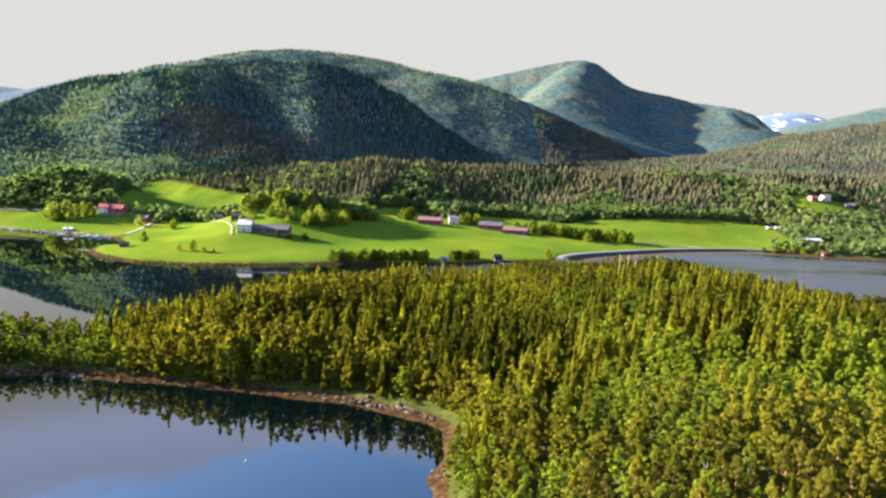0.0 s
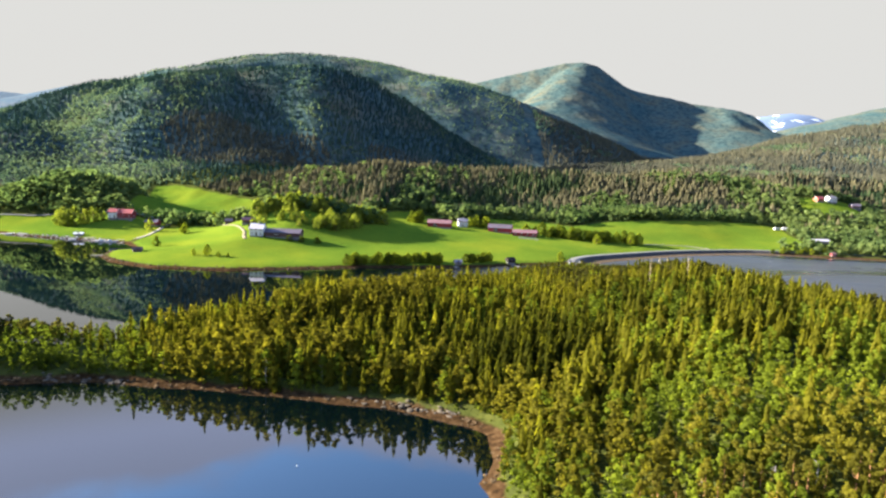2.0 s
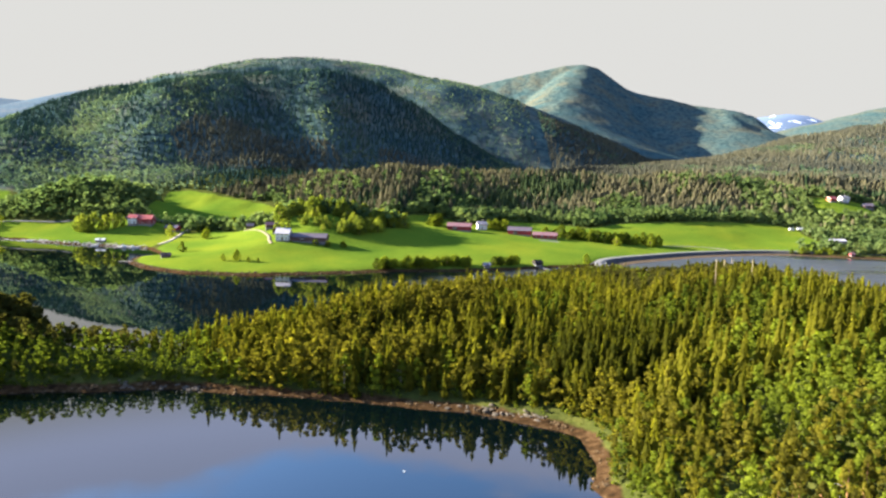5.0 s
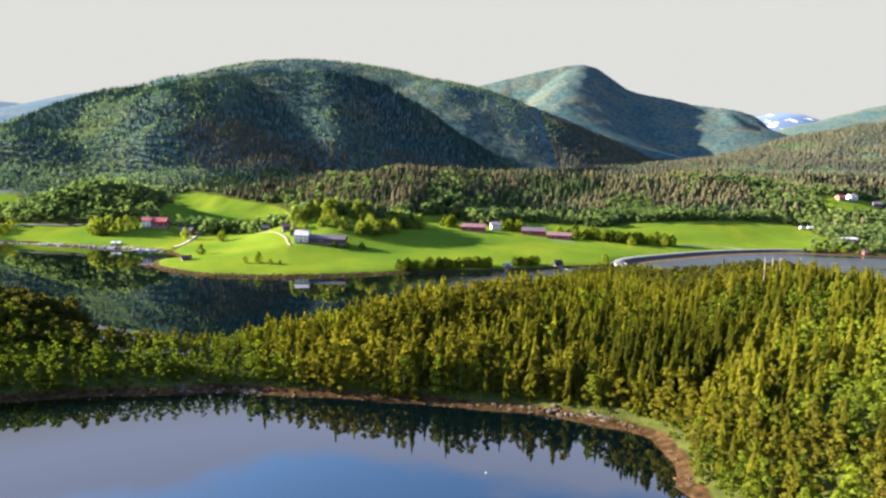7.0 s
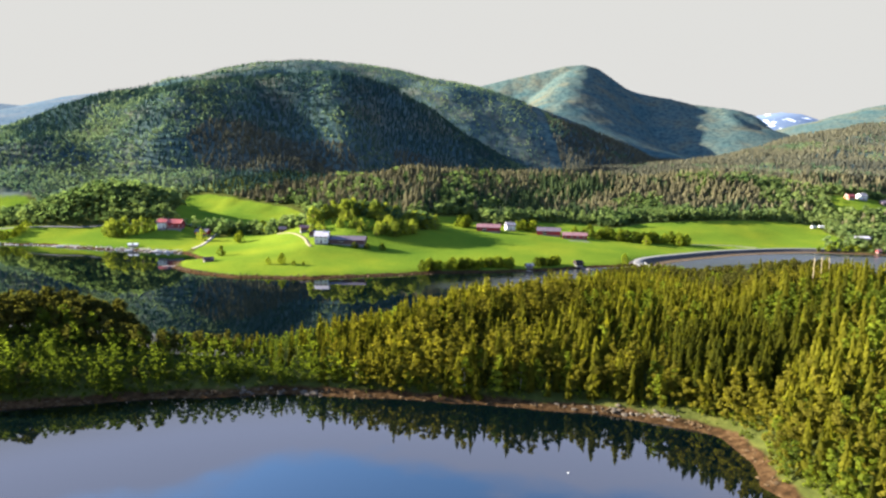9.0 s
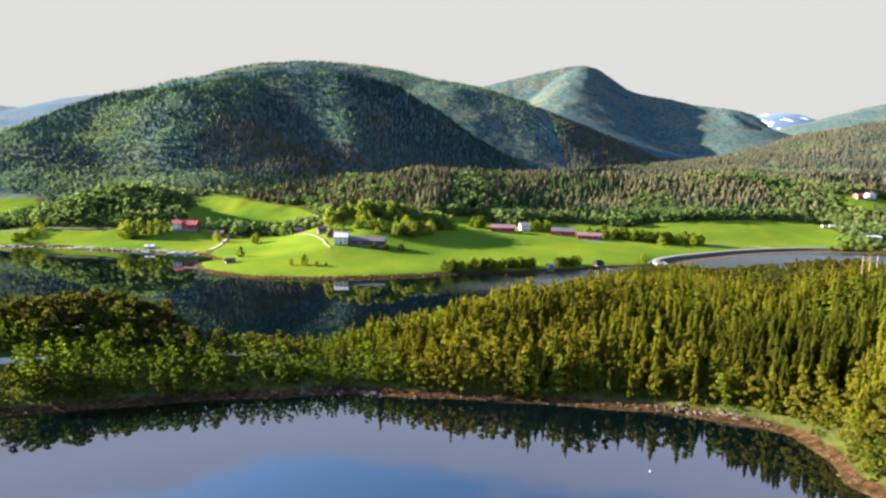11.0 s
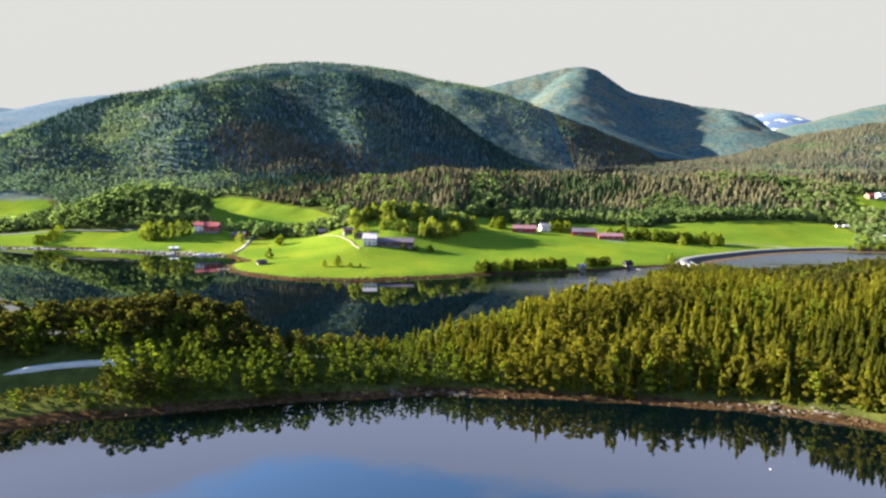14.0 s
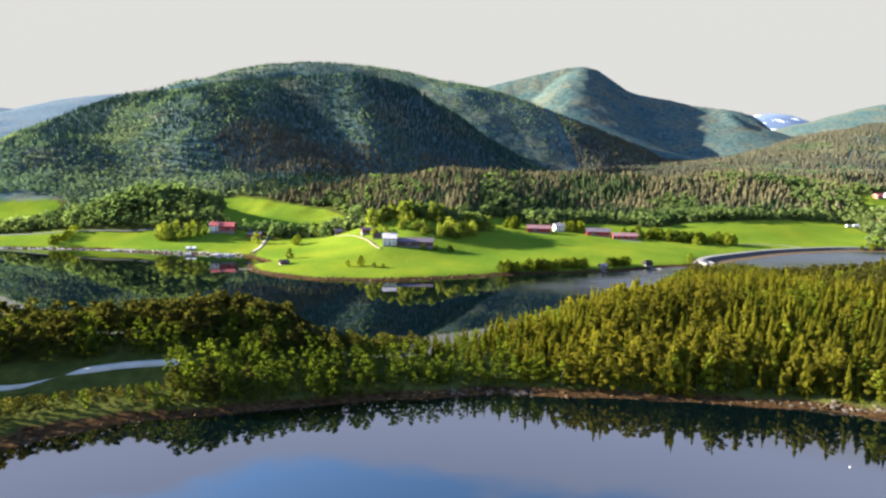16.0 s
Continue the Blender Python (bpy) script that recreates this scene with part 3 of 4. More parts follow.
rng = np.random.default_rng(7)
KINDS = {}
ALL_KINDS = ("spruce", "pine", "birch", "scots_pine", "bush")
for kind in ALL_KINDS:
    near, mid, far = [], [], []
    for k in range(6):
        if kind == "spruce":
            near.append((trunk_shape(0.013, 0.003, 0.9), conifer_crown(rng, 26, 11, rng.uniform(0.125, 0.17), tufts=3, taper=0.8)))
            mid.append(conifer_crown(rng, 12, 7, rng.uniform(0.125, 0.17), tufts=1, taper=0.8))
            far.append(far_conifer(rng, 5, rng.uniform(0.15, 0.19)))
        elif kind == "pine":
            tr = joined([trunk_shape(0.015, 0.005, 0.86, lean=rng.uniform(-0.04, 0.04)), limbs(rng, 8, 0.25, 0.7, 0.12, 0.004)])
            near.append((tr, leafy_crown(rng, 40, 44, 0.16, rng.uniform(0.15, 0.19), 0.075, 0.011, 0.66, 0.7)))
            mid.append(leafy_crown(rng, 17, 15, 0.15, rng.uniform(0.14, 0.19), 0.085, 0.020, 0.66, 0.75))
            far.append(far_conifer(rng, 5, rng.uniform(0.19, 0.25)))
        elif kind == "scots_pine":
            tr = joined([trunk_shape(0.016, 0.006, 0.86, lean=rng.uniform(-0.06, 0.06)), limbs(rng, 12, 0.35, 0.8, 0.17, 0.005)])
            near.append((tr, leafy_crown(rng, 24, 56, 0.30, rng.uniform(0.16, 0.21), 0.105, 0.014, 0.75, 0.6)))
            mid.append(leafy_crown(rng, 14, 17, 0.30, rng.uniform(0.16, 0.21), 0.115, 0.024, 0.75, 0.6))
            far.append(leafy_crown(rng, 8, 5, 0.3, 0.2, 0.11, 0.07, 0.8, 0.5))
        elif kind == "bush":
            tr = joined([trunk_shape(0.03, 0.01, 0.6, lean=rng.uniform(-0.1, 0.1)), limbs(rng, 10, 0.1, 0.45, 0.35, 0.012)])
            near.append((tr, leafy_crown(rng, 44, 26, 0.06, rng.uniform(0.38, 0.46), 0.17, 0.028, 1.0)))
            mid.append(leafy_crown(rng, 20, 13, 0.05, 0.4, 0.18, 0.045))
            far.append(leafy_crown(rng, 10, 6, 0.03, 0.38, 0.2, 0.085, 1.0))
        else:
            tr = joined([trunk_shape(0.014, 0.004, 0.68, lean=rng.uniform(-0.05, 0.05)), limbs(rng, 12, 0.22, 0.6, 0.16, 0.004)])
            near.append((tr, leafy_crown(rng, 34, 40, 0.10, rng.uniform(0.19, 0.25), 0.095, 0.015, 0.85)))
            mid.append(leafy_crown(rng, 15, 15, 0.10, rng.uniform(0.17, 0.23), 0.10, 0.022, 0.8))
            far.append(leafy_crown(rng, 7, 4, 0.06, 0.24, 0.14, 0.085))
    KINDS[kind] = (near, mid, far)


def forest(name, label, kind, level, x, y, h, tint, width=1.0, sink=0.2, mats=JOINED):
    """Joined trees of one kind, as stuff."""
    shapes = KINDS[kind][level]
    z = ground_height(x, y) - sink
    pick, spin = rng.integers(0, len(shapes), len(x)), rng.uniform(0, 6.283, len(x))
    vs, ts, ti, o = [], [], [], 0
    for k, (v, t) in enumerate(shapes):
        m = np.nonzero(pick == k)[0]
        if not len(m):
            continue
        c, s = np.cos(spin[m])[:, None], np.sin(spin[m])[:, None]
        hh = h[m][:, None]
        wd = hh * width * rng.uniform(0.85, 1.2, (len(m), 1))
        p = np.stack([(v[None, :, 0] * c - v[None, :, 1] * s) * wd + x[m][:, None], (v[None, :, 0] * s + v[None, :, 1] * c) * wd + y[m][:, None], v[None, :, 2] * hh + z[m][:, None]], -1)
        vs.append(p.reshape(-1, 3))
        ts.append((t[None] + (np.arange(len(m)) * len(v))[:, None, None]).reshape(-1, 3) + o)
        ti.append(np.repeat(tint[m], len(v)))
        o += len(m) * len(v)
    ob = new(name, mesh_object(name, np.concatenate(vs), np.concatenate(ts), mats[kind], (("tint", np.concatenate(ti)),)))
    return tagged(ob, label, "trees", kind="stuff")


def scatter(x0, x1, y0, y1, step):
    a, b = np.meshgrid(np.arange(x0, x1, step), np.arange(y0, y1, step))
    a, b = a.ravel(), b.ravel()
    return a + rng.uniform(-0.48, 0.48, len(a)) * step, b + rng.uniform(-0.48, 0.48, len(b)) * step


# the wooded headland
ROAD_HEAD = [(-330, 112), (-240, 127), (-207, 136.5), (-195, 142), (-185, 145.5), (-177, 147), (-170, 148.5)]


def line_distance(line, x, y):
    best = np.full(np.shape(x), 1e18)
    for (ax, ay), (bx, by) in zip(line, line[1:]):
        dx, dy = bx - ax, by - ay
        t = np.clip(((x - ax) * dx + (y - ay) * dy) / (dx * dx + dy * dy), 0, 1)
        best = np.minimum(best, (x - ax - t * dx) ** 2 + (y - ay - t * dy) ** 2)
    return np.sqrt(best)


hx, hy = scatter(-330, 330, 40, 375, 2.4)
hd = inside_distance(HEADLAND, hx, hy)
keep = (hd > 2.6 + 6.0 * np.clip((-165 - hx) / 25, 0, 1) * (hy < 140)) & (line_distance(ROAD_HEAD, hx, hy) > 3.6) & (hy > 45) & (hx > -135 - 0.85 * hy) & (hx < 0.78 * hy + 14)
keep &= ~(((hx - 66) / 18) ** 2 + ((hy - 203) / 7) ** 2 < 1)
keep &= (rng.random(len(hx)) < 0.93) & ~((np.abs(hx + 20) < 25) & (hy < 84) & (hx < 4))
hx, hy, hd = hx[keep], hy[keep], hd[keep]
patch = fractal(hx, hy, 38, 3, 51) + 0.35 * rng.normal(0, 1, len(hx))
west_lobe = np.clip((-100 - hx) / 40, 0, 1)
leafy = (patch > 0.68 + 0.08 * west_lobe - 0.5 * (hd < 10) * (1 - west_lobe)) | ((hy < 106) & (hx > 6) & (patch > -0.1))
leafy |= (hx < -104) & (hx > -200) & (hy < 156) & (patch > 0.12)
piny = ~leafy & (patch < -0.15)
scots = ~leafy & ((hx < -112) | ((hx > 26) & (hy > 188) & (patch < 0.5)))
hk = np.where(scots, 3, np.where(leafy, 2, np.where(piny, 1, 0)))
hh = np.where(hk == 0, rng.uniform(5.0, 10.8, len(hx)), np.where(hk == 2, rng.uniform(3.8, 8.0, len(hx)), rng.uniform(5.5, 9.5, len(hx))))
hh *= 1.0 + 0.25 * (hd < 9)
hh *= 1.0 + 0.22 * fractal(hx, hy, 30, 2, 91)
hh *= (0.72 + 0.28 * np.clip(hd / 14, 0, 1)) * np.interp(hy, [235, 290], [1.0, 0.6]) * np.where((hx > -150) & (hx < -95), 0.85, np.where((hx < -112) & (hy > 158), 1.22, 1.0))
tint = np.clip(0.48 - 0.38 * west_lobe + 0.22 * ((hy < 125) & (hx > 0)) + 0.28 * fractal(hx, hy, 25, 2, 77) + 0.15 * rng.normal(0, 1, len(hx)), 0, 1)
stand = (((hx - 6) / 13) ** 2 + ((hy - 137) / 13) ** 2 < 1) & (hd > 5)
hk = np.where(stand, 0, hk)
hh = np.where(stand, rng.uniform(9.5, 14.0, len(hx)), hh)
tint = np.where(stand, rng.uniform(0.0, 0.22, len(hx)), tint)
# eastern scots pines are darker; west-lobe leaves are darkened in place of shade
tint = np.where((hk == 3) & (hx > 0), tint * 0.55, np.where((hx < -100) & (hk == 2), tint * 0.4, tint))
# low growth between the gravel road and the shore
front = (hx < -172) & (hy < np.interp(hx, [-330, -240, -207, -185, -177], [112, 127, 136.5, 145.5, 147]))
hh = np.where(front, np.minimum(hh, np.maximum(0.9, 0.34 * line_distance(ROAD_HEAD, hx, hy) - 1.2)), hh)
order = np.argsort(np.where(hx > -8, hy - 30, hy) + 0.25 * np.maximum(hd - 6, 0) + 200 * (hx < -100))
single = np.zeros(len(hx), bool)
single[order[:300]] = True
LABELS = {"spruce": "slender olive-green spruce in the lakeside forest", "pine": "conical olive pine with a reddish trunk in the forest", "scots_pine": "broad-crowned pine with a bare reddish trunk", "birch": "fresh light-green birch among the conifers"}
BARKS = {"spruce": BARK, "pine": PINE_BARK, "scots_pine": PINE_BARK, "bush": BARK, "birch": BIRCH_BARK}
for n, kind in enumerate(ALL_KINDS[:4]):
    m = (hk == n) & ~single
    forest(kind + "_forest", "dense sunlit " + kind.replace("_", " ") + " forest on the headland", kind, 1, hx[m], hy[m], hh[m], tint[m], 1.0 if n == 0 else 1.1)
sx, sy = scatter(-200, 12, 80, 150, 1.7)
sd = inside_distance(HEADLAND, sx, sy)
keep = (sd > 2.2) & (sd < 8.5) & (sx > -172) & (rng.random(len(sx)) < 0.6) & (sy > 92)
sx, sy, sd = sx[keep], sy[keep], sd[keep]
forest("shore_shrubs", "low green shrubs and saplings along the shore", "bush", 2, sx, sy, rng.uniform(0.8, 2.6, len(sx)) * np.clip(sd / 5, 0.5, 1.0), np.clip(0.35 - 0.35 * (sx < -95) + 0.25 * rng.normal(0, 1, len(sx)), 0, 1), 1.0, 0.1)
TREE_MESHES = {}
for kind in ALL_KINDS + ("grove",):
    for k, ((tv, tt), (cv, ct)) in enumerate(KINDS["bush" if kind == "grove" else kind][0]):
        TREE_MESHES[kind, k] = (mesh_object(kind + "_trunk", tv, tt, BARKS["bush" if kind == "grove" else kind], smooth=True), mesh_object(kind + "_crown", cv, ct, OWN[kind]))


def tree(kind, k, x, y, h, spin, width=1.0, label="", group=""):
    broad = kind in ("bush", "grove")
    root = new("bush" if broad and h < 4.5 else "leafy_tree" if broad else kind + "_tree")
    root.matrix_basis = Matrix.LocRotScale((x, y, height_at(x, y) - 0.1), Euler((0, 0, spin)), (h * width, h * width, h))
    for name, me in zip(("trunk", "crown"), TREE_MESHES[kind, k]):
        new(name, me).parent = root
    return tagged(root, label or LABELS[kind], "bush" if broad and h < 4.5 else "tree" if broad else kind.replace("_", " ") + " tree", group or "trees on the headland")


for i in np.nonzero(single)[0]:
    kind = ALL_KINDS[hk[i]]
    tree(kind, int(rng.integers(0, 6)), hx[i], hy[i], hh[i], rng.uniform(0, 6.28), rng.uniform(0.9, 1.15))

for x, y, h in ((-55.0, 142.0, 8.2), (-41.7, 142.0, 6.6), (-80.7, 145.6, 6.0)):
    tree("birch", int(rng.integers(0, 6)), x, y, h, x, 1.35, "bright green birch standing at the water's edge")

# woods of the far shore and the hillsides
fx, fy = scatter(-560, 640, 430, 760, 4.8)
fd, fm = inside_distance(MAINLAND, fx, fy), meadow_cover(fx, fy)


def wood_edge(x):
    """Where the valley woods give way to the forest of the hillside."""
    return np.interp(x, *WOOD_EDGE)


keep = (fy < wood_edge(fx)) & ~((np.abs(fx - 317) < 17) & (fy > 508) & (fy < 557)) & (fd > 9) & (fm < -3) & (rng.random(len(fx)) < 0.9) & (np.abs(fx + 60) < 0.78 * fy + 60)
fx, fy, fd, fm = fx[keep], fy[keep], fd[keep], fm[keep]
patch = fractal(fx, fy, 80, 3, 61) + 0.3 * rng.normal(0, 1, len(fx))
leafy = (patch > 0.0 + 0.5 * ((fx < -50) & (fx > -262)) - 0.4 * (fx < -262)) | (fm > -14) | (fd < 70) | ((fx < -262) & (fy < 610)) | ((fy < 630) & (fx > -60) & (fx < 250) & (patch > -0.3))
brown = ((fx > 10) & (fy > 632) & (fm < -22) & (patch < 0.6)) | ((((fx + 200) / 170) ** 2 + ((fy - 735) / 95) ** 2 < 1) & (patch < 0.8))
kinds = np.where(brown & (patch > -0.7), 1, np.where(leafy, 2, np.where(patch < -0.35, 0, 1)))
fh = np.where(kinds == 2, rng.uniform(5.5, 11.5, len(fx)), rng.uniform(7, 12, len(fx))) * (1 + 0.25 * fractal(fx, fy, 45, 2, 93))
ft = np.clip(0.42 + 0.4 * fractal(fx, fy, 60, 2, 78) + 0.18 * rng.normal(0, 1, len(fx)), 0, 1)
kinds = np.where((kinds == 2) & (rng.random(len(fx)) < 0.4), 3, kinds)
for n, kind in enumerate(("spruce", "pine", "birch", "bush")):
    m = kinds == n
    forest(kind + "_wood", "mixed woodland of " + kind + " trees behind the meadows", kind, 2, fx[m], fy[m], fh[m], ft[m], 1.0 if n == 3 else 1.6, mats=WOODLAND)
def hillside(x0, x1, y0, y1, step, h0, h1, share):
    """Trees of a far slope: birch and spruce in patches that run down the slope, brown pines on the knolls."""
    x, y = scatter(x0, x1, y0, y1, step)
    keep = (y > wood_edge(x)) & (rng.random(len(x)) < share) & (np.abs(x + 60) < 0.78 * y + 70) & (meadow_cover(x, y) < -4)
    x, y = x[keep], y[keep]
    patch = 0.7 * fractal(x + 0.35 * y, y * 0.55, 95, 3, 63) + 0.45 * fractal(x, y, 30, 2, 64) + 0.22 * rng.normal(0, 1, len(x))
    brown = ((x > 120) & (patch < 0.4)) | ((((x + 262) / 105) ** 2 + ((y - 772) / 48) ** 2 < 1) & (patch < 0.8)) | ((x > -120) & (x <= 120) & (y < 840) & (patch < 0.2))
    k = np.where(brown, 1, np.where(patch > 0.05, 2, 0))
    h = np.where(k == 2, rng.uniform(0.75, 1.0, len(x)) * h0, rng.uniform(0.8, 1.25, len(x)) * h1)
    tint = np.clip(0.45 + 0.45 * fractal(x, y, 75, 2, 79) + 0.2 * rng.normal(0, 1, len(x)), 0, 1)
    return k, x, y, h, tint


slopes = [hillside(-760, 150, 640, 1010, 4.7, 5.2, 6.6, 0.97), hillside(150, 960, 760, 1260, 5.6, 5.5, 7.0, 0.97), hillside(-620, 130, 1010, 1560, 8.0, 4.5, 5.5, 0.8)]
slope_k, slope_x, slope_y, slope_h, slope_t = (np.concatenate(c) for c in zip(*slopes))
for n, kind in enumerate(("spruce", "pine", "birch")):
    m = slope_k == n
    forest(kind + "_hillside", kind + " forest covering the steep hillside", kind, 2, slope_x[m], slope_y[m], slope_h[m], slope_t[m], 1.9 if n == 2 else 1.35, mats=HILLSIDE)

# ---- roads, causeway and bridge ----


def part(name, bm, mat, parent=None, label=""):
    """One bmesh as a mesh object under a thing or a part."""
    me = bpy.data.meshes.new(name)
    bm.to_mesh(me)
    bm.free()
    if mat:
        me.materials.append(mat)
    ob = new(name, me)
    ob.parent = parent
    if label:
        ob["label"] = label
    return ob


def block(x0, x1, y0, y1, z0, z1, bm=None, bevel=0.0):
    bm = bm or bmesh.new()
    r = bmesh.ops.create_cube(bm, size=1.0)
    for v in r["verts"]:
        v.co = Vector(((x0 + x1) / 2 + v.co.x * (x1 - x0), (y0 + y1) / 2 + v.co.y * (y1 - y0), (z0 + z1) / 2 + v.co.z * (z1 - z0)))
    if bevel:
        bmesh.ops.bevel(bm, geom=list({e for v in r["verts"] for e in v.link_edges}), offset=bevel, segments=1, affect="EDGES")
    return bm


def smooth_line(points, step=4.0):
    """A rounded line through the points, at even steps."""
    p = np.array(points, float)
    for _ in range(3):
        a, b = p[:-1] * 0.75 + p[1:] * 0.25, p[:-1] * 0.25 + p[1:] * 0.75
        p = np.concatenate([p[:1], np.stack([a, b], 1).reshape(-1, p.shape[1]), p[-1:]])
    d = np.r_[0, np.cumsum(np.linalg.norm(np.diff(p[:, :2], axis=0), axis=1))]
    at = np.linspace(0, d[-1], max(2, int(d[-1] / step)))
    return np.stack([np.interp(at, d, p[:, k]) for k in range(p.shape[1])], -1)


def swept(line, section, z):
    """A strip along a line: section rows of (across, up); z: height along the line."""
    line = line[:, :2]
    tan = np.gradient(line, axis=0)
    tan /= np.linalg.norm(tan, axis=1)[:, None]
    side = np.stack([tan[:, 1], -tan[:, 0]], -1)
    n, k = len(line), len(section)
    v = np.concatenate([np.stack([line[:, 0] + side[:, 0] * a, line[:, 1] + side[:, 1] * a, z + u], -1) for a, u in section])
    q = []
    for j in range(k - 1):
        for i in range(n - 1):
            q.append((j * n + i, j * n + i + 1, (j + 1) * n + i + 1, (j + 1) * n + i))
    return v, np.array(q)


ASPHALT = plain("pale_asphalt", (0.10, 0.097, 0.094), 0.9, 2.0, 0.2)
GRAVEL = plain("gravel", (0.18, 0.16, 0.125), 0.95, 3.0, 0.3)
ROAD_GRAVEL = plain("pale_gravel", (0.34, 0.32, 0.27), 0.95, 3.0, 0.2)
EARTH = plain("earth_track", (0.13, 0.11, 0.065), 0.95, 3.0, 0.3)
STONE = plain("grey_stone", (0.24, 0.22, 0.21), 0.9, 1.2, 0.5, bump=0.6)
DARK_STONE = plain("dark_wet_stone", (0.038, 0.034, 0.033), 0.9, 0.8, 0.5, bump=0.6)
SLAB = plain("pale_shore_rock", (0.070, 0.057, 0.044), 0.9, 1.0, 0.45, bump=0.6)
CONCRETE = plain("concrete", (0.14, 0.137, 0.134), 0.85, 2.0, 0.2)
RUST = plain("seaweed_rock", (0.06, 0.038, 0.018), 0.9, 1.5, 0.5, bump=0.6)
causeway_line = smooth_line([(64, 352), (66, 372), (68, 392), (73, 412), (90, 432), (123, 457), (160, 484), (205, 505), (250, 519), (300, 509), (345, 500), (430, 490)], 3.0)
cz = np.full(len(causeway_line), 2.5)
v, q = swept(causeway_line, [(-3.0, 0.0), (-2.9, 0.12), (2.9, 0.12), (3.0, 0.0)], cz)
tagged(new("road", mesh_object("road", v, q, ASPHALT, smooth=True)), "pale grey coast road curving round the bay", "road", kind="structure")
land_part = causeway_line[causeway_line[:, 1] > 398 - 0.0]
v, q = swept(land_part, [(-9.5, -4.6), (-6.5, -2.2), (-3.1, 0.0), (3.1, 0.0), (6.0, -2.0), (10.0, -4.6)], np.full(len(land_part), 2.47))
mv, mq = swept(land_part, [(5.4, -1.9), (9.0, -2.2), (15.0, -2.36), (19.0, -4.6)], np.full(len(land_part), 2.47))
tagged(new("tidal_flat", mesh_object("tidal_flat", mv, mq, RUST)), "brown tidal mud and stones below the embankment", "tidal flat", kind="structure")
tagged(new("embankment", mesh_object("embankment", v, q, DARK_STONE)), "sloping grey stone embankment under the coast road", "embankment", kind="structure")


def bridge():
    root = new("road_bridge")
    run = causeway_line[causeway_line[:, 1] < 402]
    run = run[run[:, 1] > 355]
    z = np.full(len(run), 2.4)
    v, q = swept(run, [(-3.4, 0.0), (3.4, 0.0), (3.4, -0.7), (-3.4, -0.7), (-3.4, 0.0)], z)
    new("deck", mesh_object("deck", v, q, CONCRETE)).parent = root
    for s in (-1, 1):
        v, q = swept(run, [(s * 3.1, 0.0), (s * 3.1, 0.7), (s * 3.4, 0.7), (s * 3.4, 0.0), (s * 3.1, 0.0)], z)
        new("parapet", mesh_object("parapet", v, q, CONCRETE)).parent = root
    for y in (362, 374, 386, 398):
        x = float(np.interp(y, run[:, 1], run[:, 0]))
        part("pier", block(x - 2.6, x + 2.6, y - 0.5, y + 0.5, -4, 1.72, bevel=0.12), CONCRETE, root)
    return tagged(root, "low pale concrete road bridge on short piers over the channel", "bridge")


bridge()
STRIP = [(-0.5, 0.05), (-0.42, 0.16), (0.42, 0.16), (0.5, 0.05)]


def lane(name, label, points, width, mat, lift=0.0):
    line = smooth_line(points, 3.0)
    z = ground_height(line[:, 0], line[:, 1]) + lift
    for _ in range(6):
        z[1:-1] = 0.25 * z[:-2] + 0.5 * z[1:-1] + 0.25 * z[2:]
    v, q = swept(line, [(a * width, u - 0.6 * (abs(a) > 0.45)) for a, u in STRIP], z + 0.12)
    return tagged(new(name, mesh_object(name, v, q, mat, smooth=True)), label, "road", kind="structure")


lane("headland_road", "pale gravel road running through the headland trees", ROAD_HEAD, 3.6, ROAD_GRAVEL, 0.25)
lane("shore_road", "narrow grey road behind the shore meadows", [(-620, 528), (-426, 512), (-367, 504), (-325, 502), (-285, 506), (-240, 512), (-222, 516), (-186, 520), (-150, 512)], 4.0, ASPHALT)
lane("boat_lane", "gravel lane going down to the boats", [(-238, 512), (-237, 485), (-233, 455), (-234, 438)], 3.2, GRAVEL)
lane("farm_track", "light farm track beside the white farmhouse", [(-141, 392), (-146, 404), (-150, 420), (-162, 440), (-178, 456)], 2.6, EARTH)
lane("field_track", "worn track across the green field", [(205, 512), (190, 520), (150, 512)], 2.5, GRAVEL)

# ---- farms and houses ----
WHITE_WALL = plain("white_boards", (0.56, 0.55, 0.53), 0.7, 3.0, 0.08)
RED_WALL = plain("falu_red_boards", (0.22, 0.032, 0.036), 0.8, 3.0, 0.25)
ORANGE_WALL = plain("orange_red_boards", (0.33, 0.075, 0.035), 0.8, 3.0, 0.2)
BROWN_WALL = plain("dark_brown_boards", (0.10, 0.06, 0.055), 0.85, 3.0, 0.3)
GREY_WALL = plain("weathered_boards", (0.17, 0.155, 0.145), 0.9, 3.0, 0.3)
PALE_ROOF = plain("pale_metal_roof", (0.36, 0.33, 0.35), 0.55, 1.5, 0.15)
GREY_ROOF = plain("grey_slate_roof", (0.15, 0.14, 0.165), 0.6, 2.0, 0.25)
ROSE_ROOF = plain("faded_red_roof", (0.145, 0.075, 0.085), 0.7, 2.0, 0.25)
DARK_ROOF = plain("dark_violet_roof", (0.078, 0.062, 0.078), 0.6, 2.0, 0.25)
RED_ROOF = plain("red_tile_roof", (0.25, 0.055, 0.055), 0.7, 2.5, 0.25)
TAR = plain("tarred_boards", (0.022, 0.019, 0.018), 0.9, 3.0, 0.3)
TRIM = plain("white_trim", (0.5, 0.49, 0.47), 0.6, 3.0, 0.05)
DARK_DOOR = plain("dark_door", (0.07, 0.045, 0.035), 0.7, 3.0, 0.2)
BASE_STONE = plain("foundation_stone", (0.15, 0.145, 0.14), 0.9, 2.0, 0.3)
glass, g_add, g_link, g_out = material("window_glass")
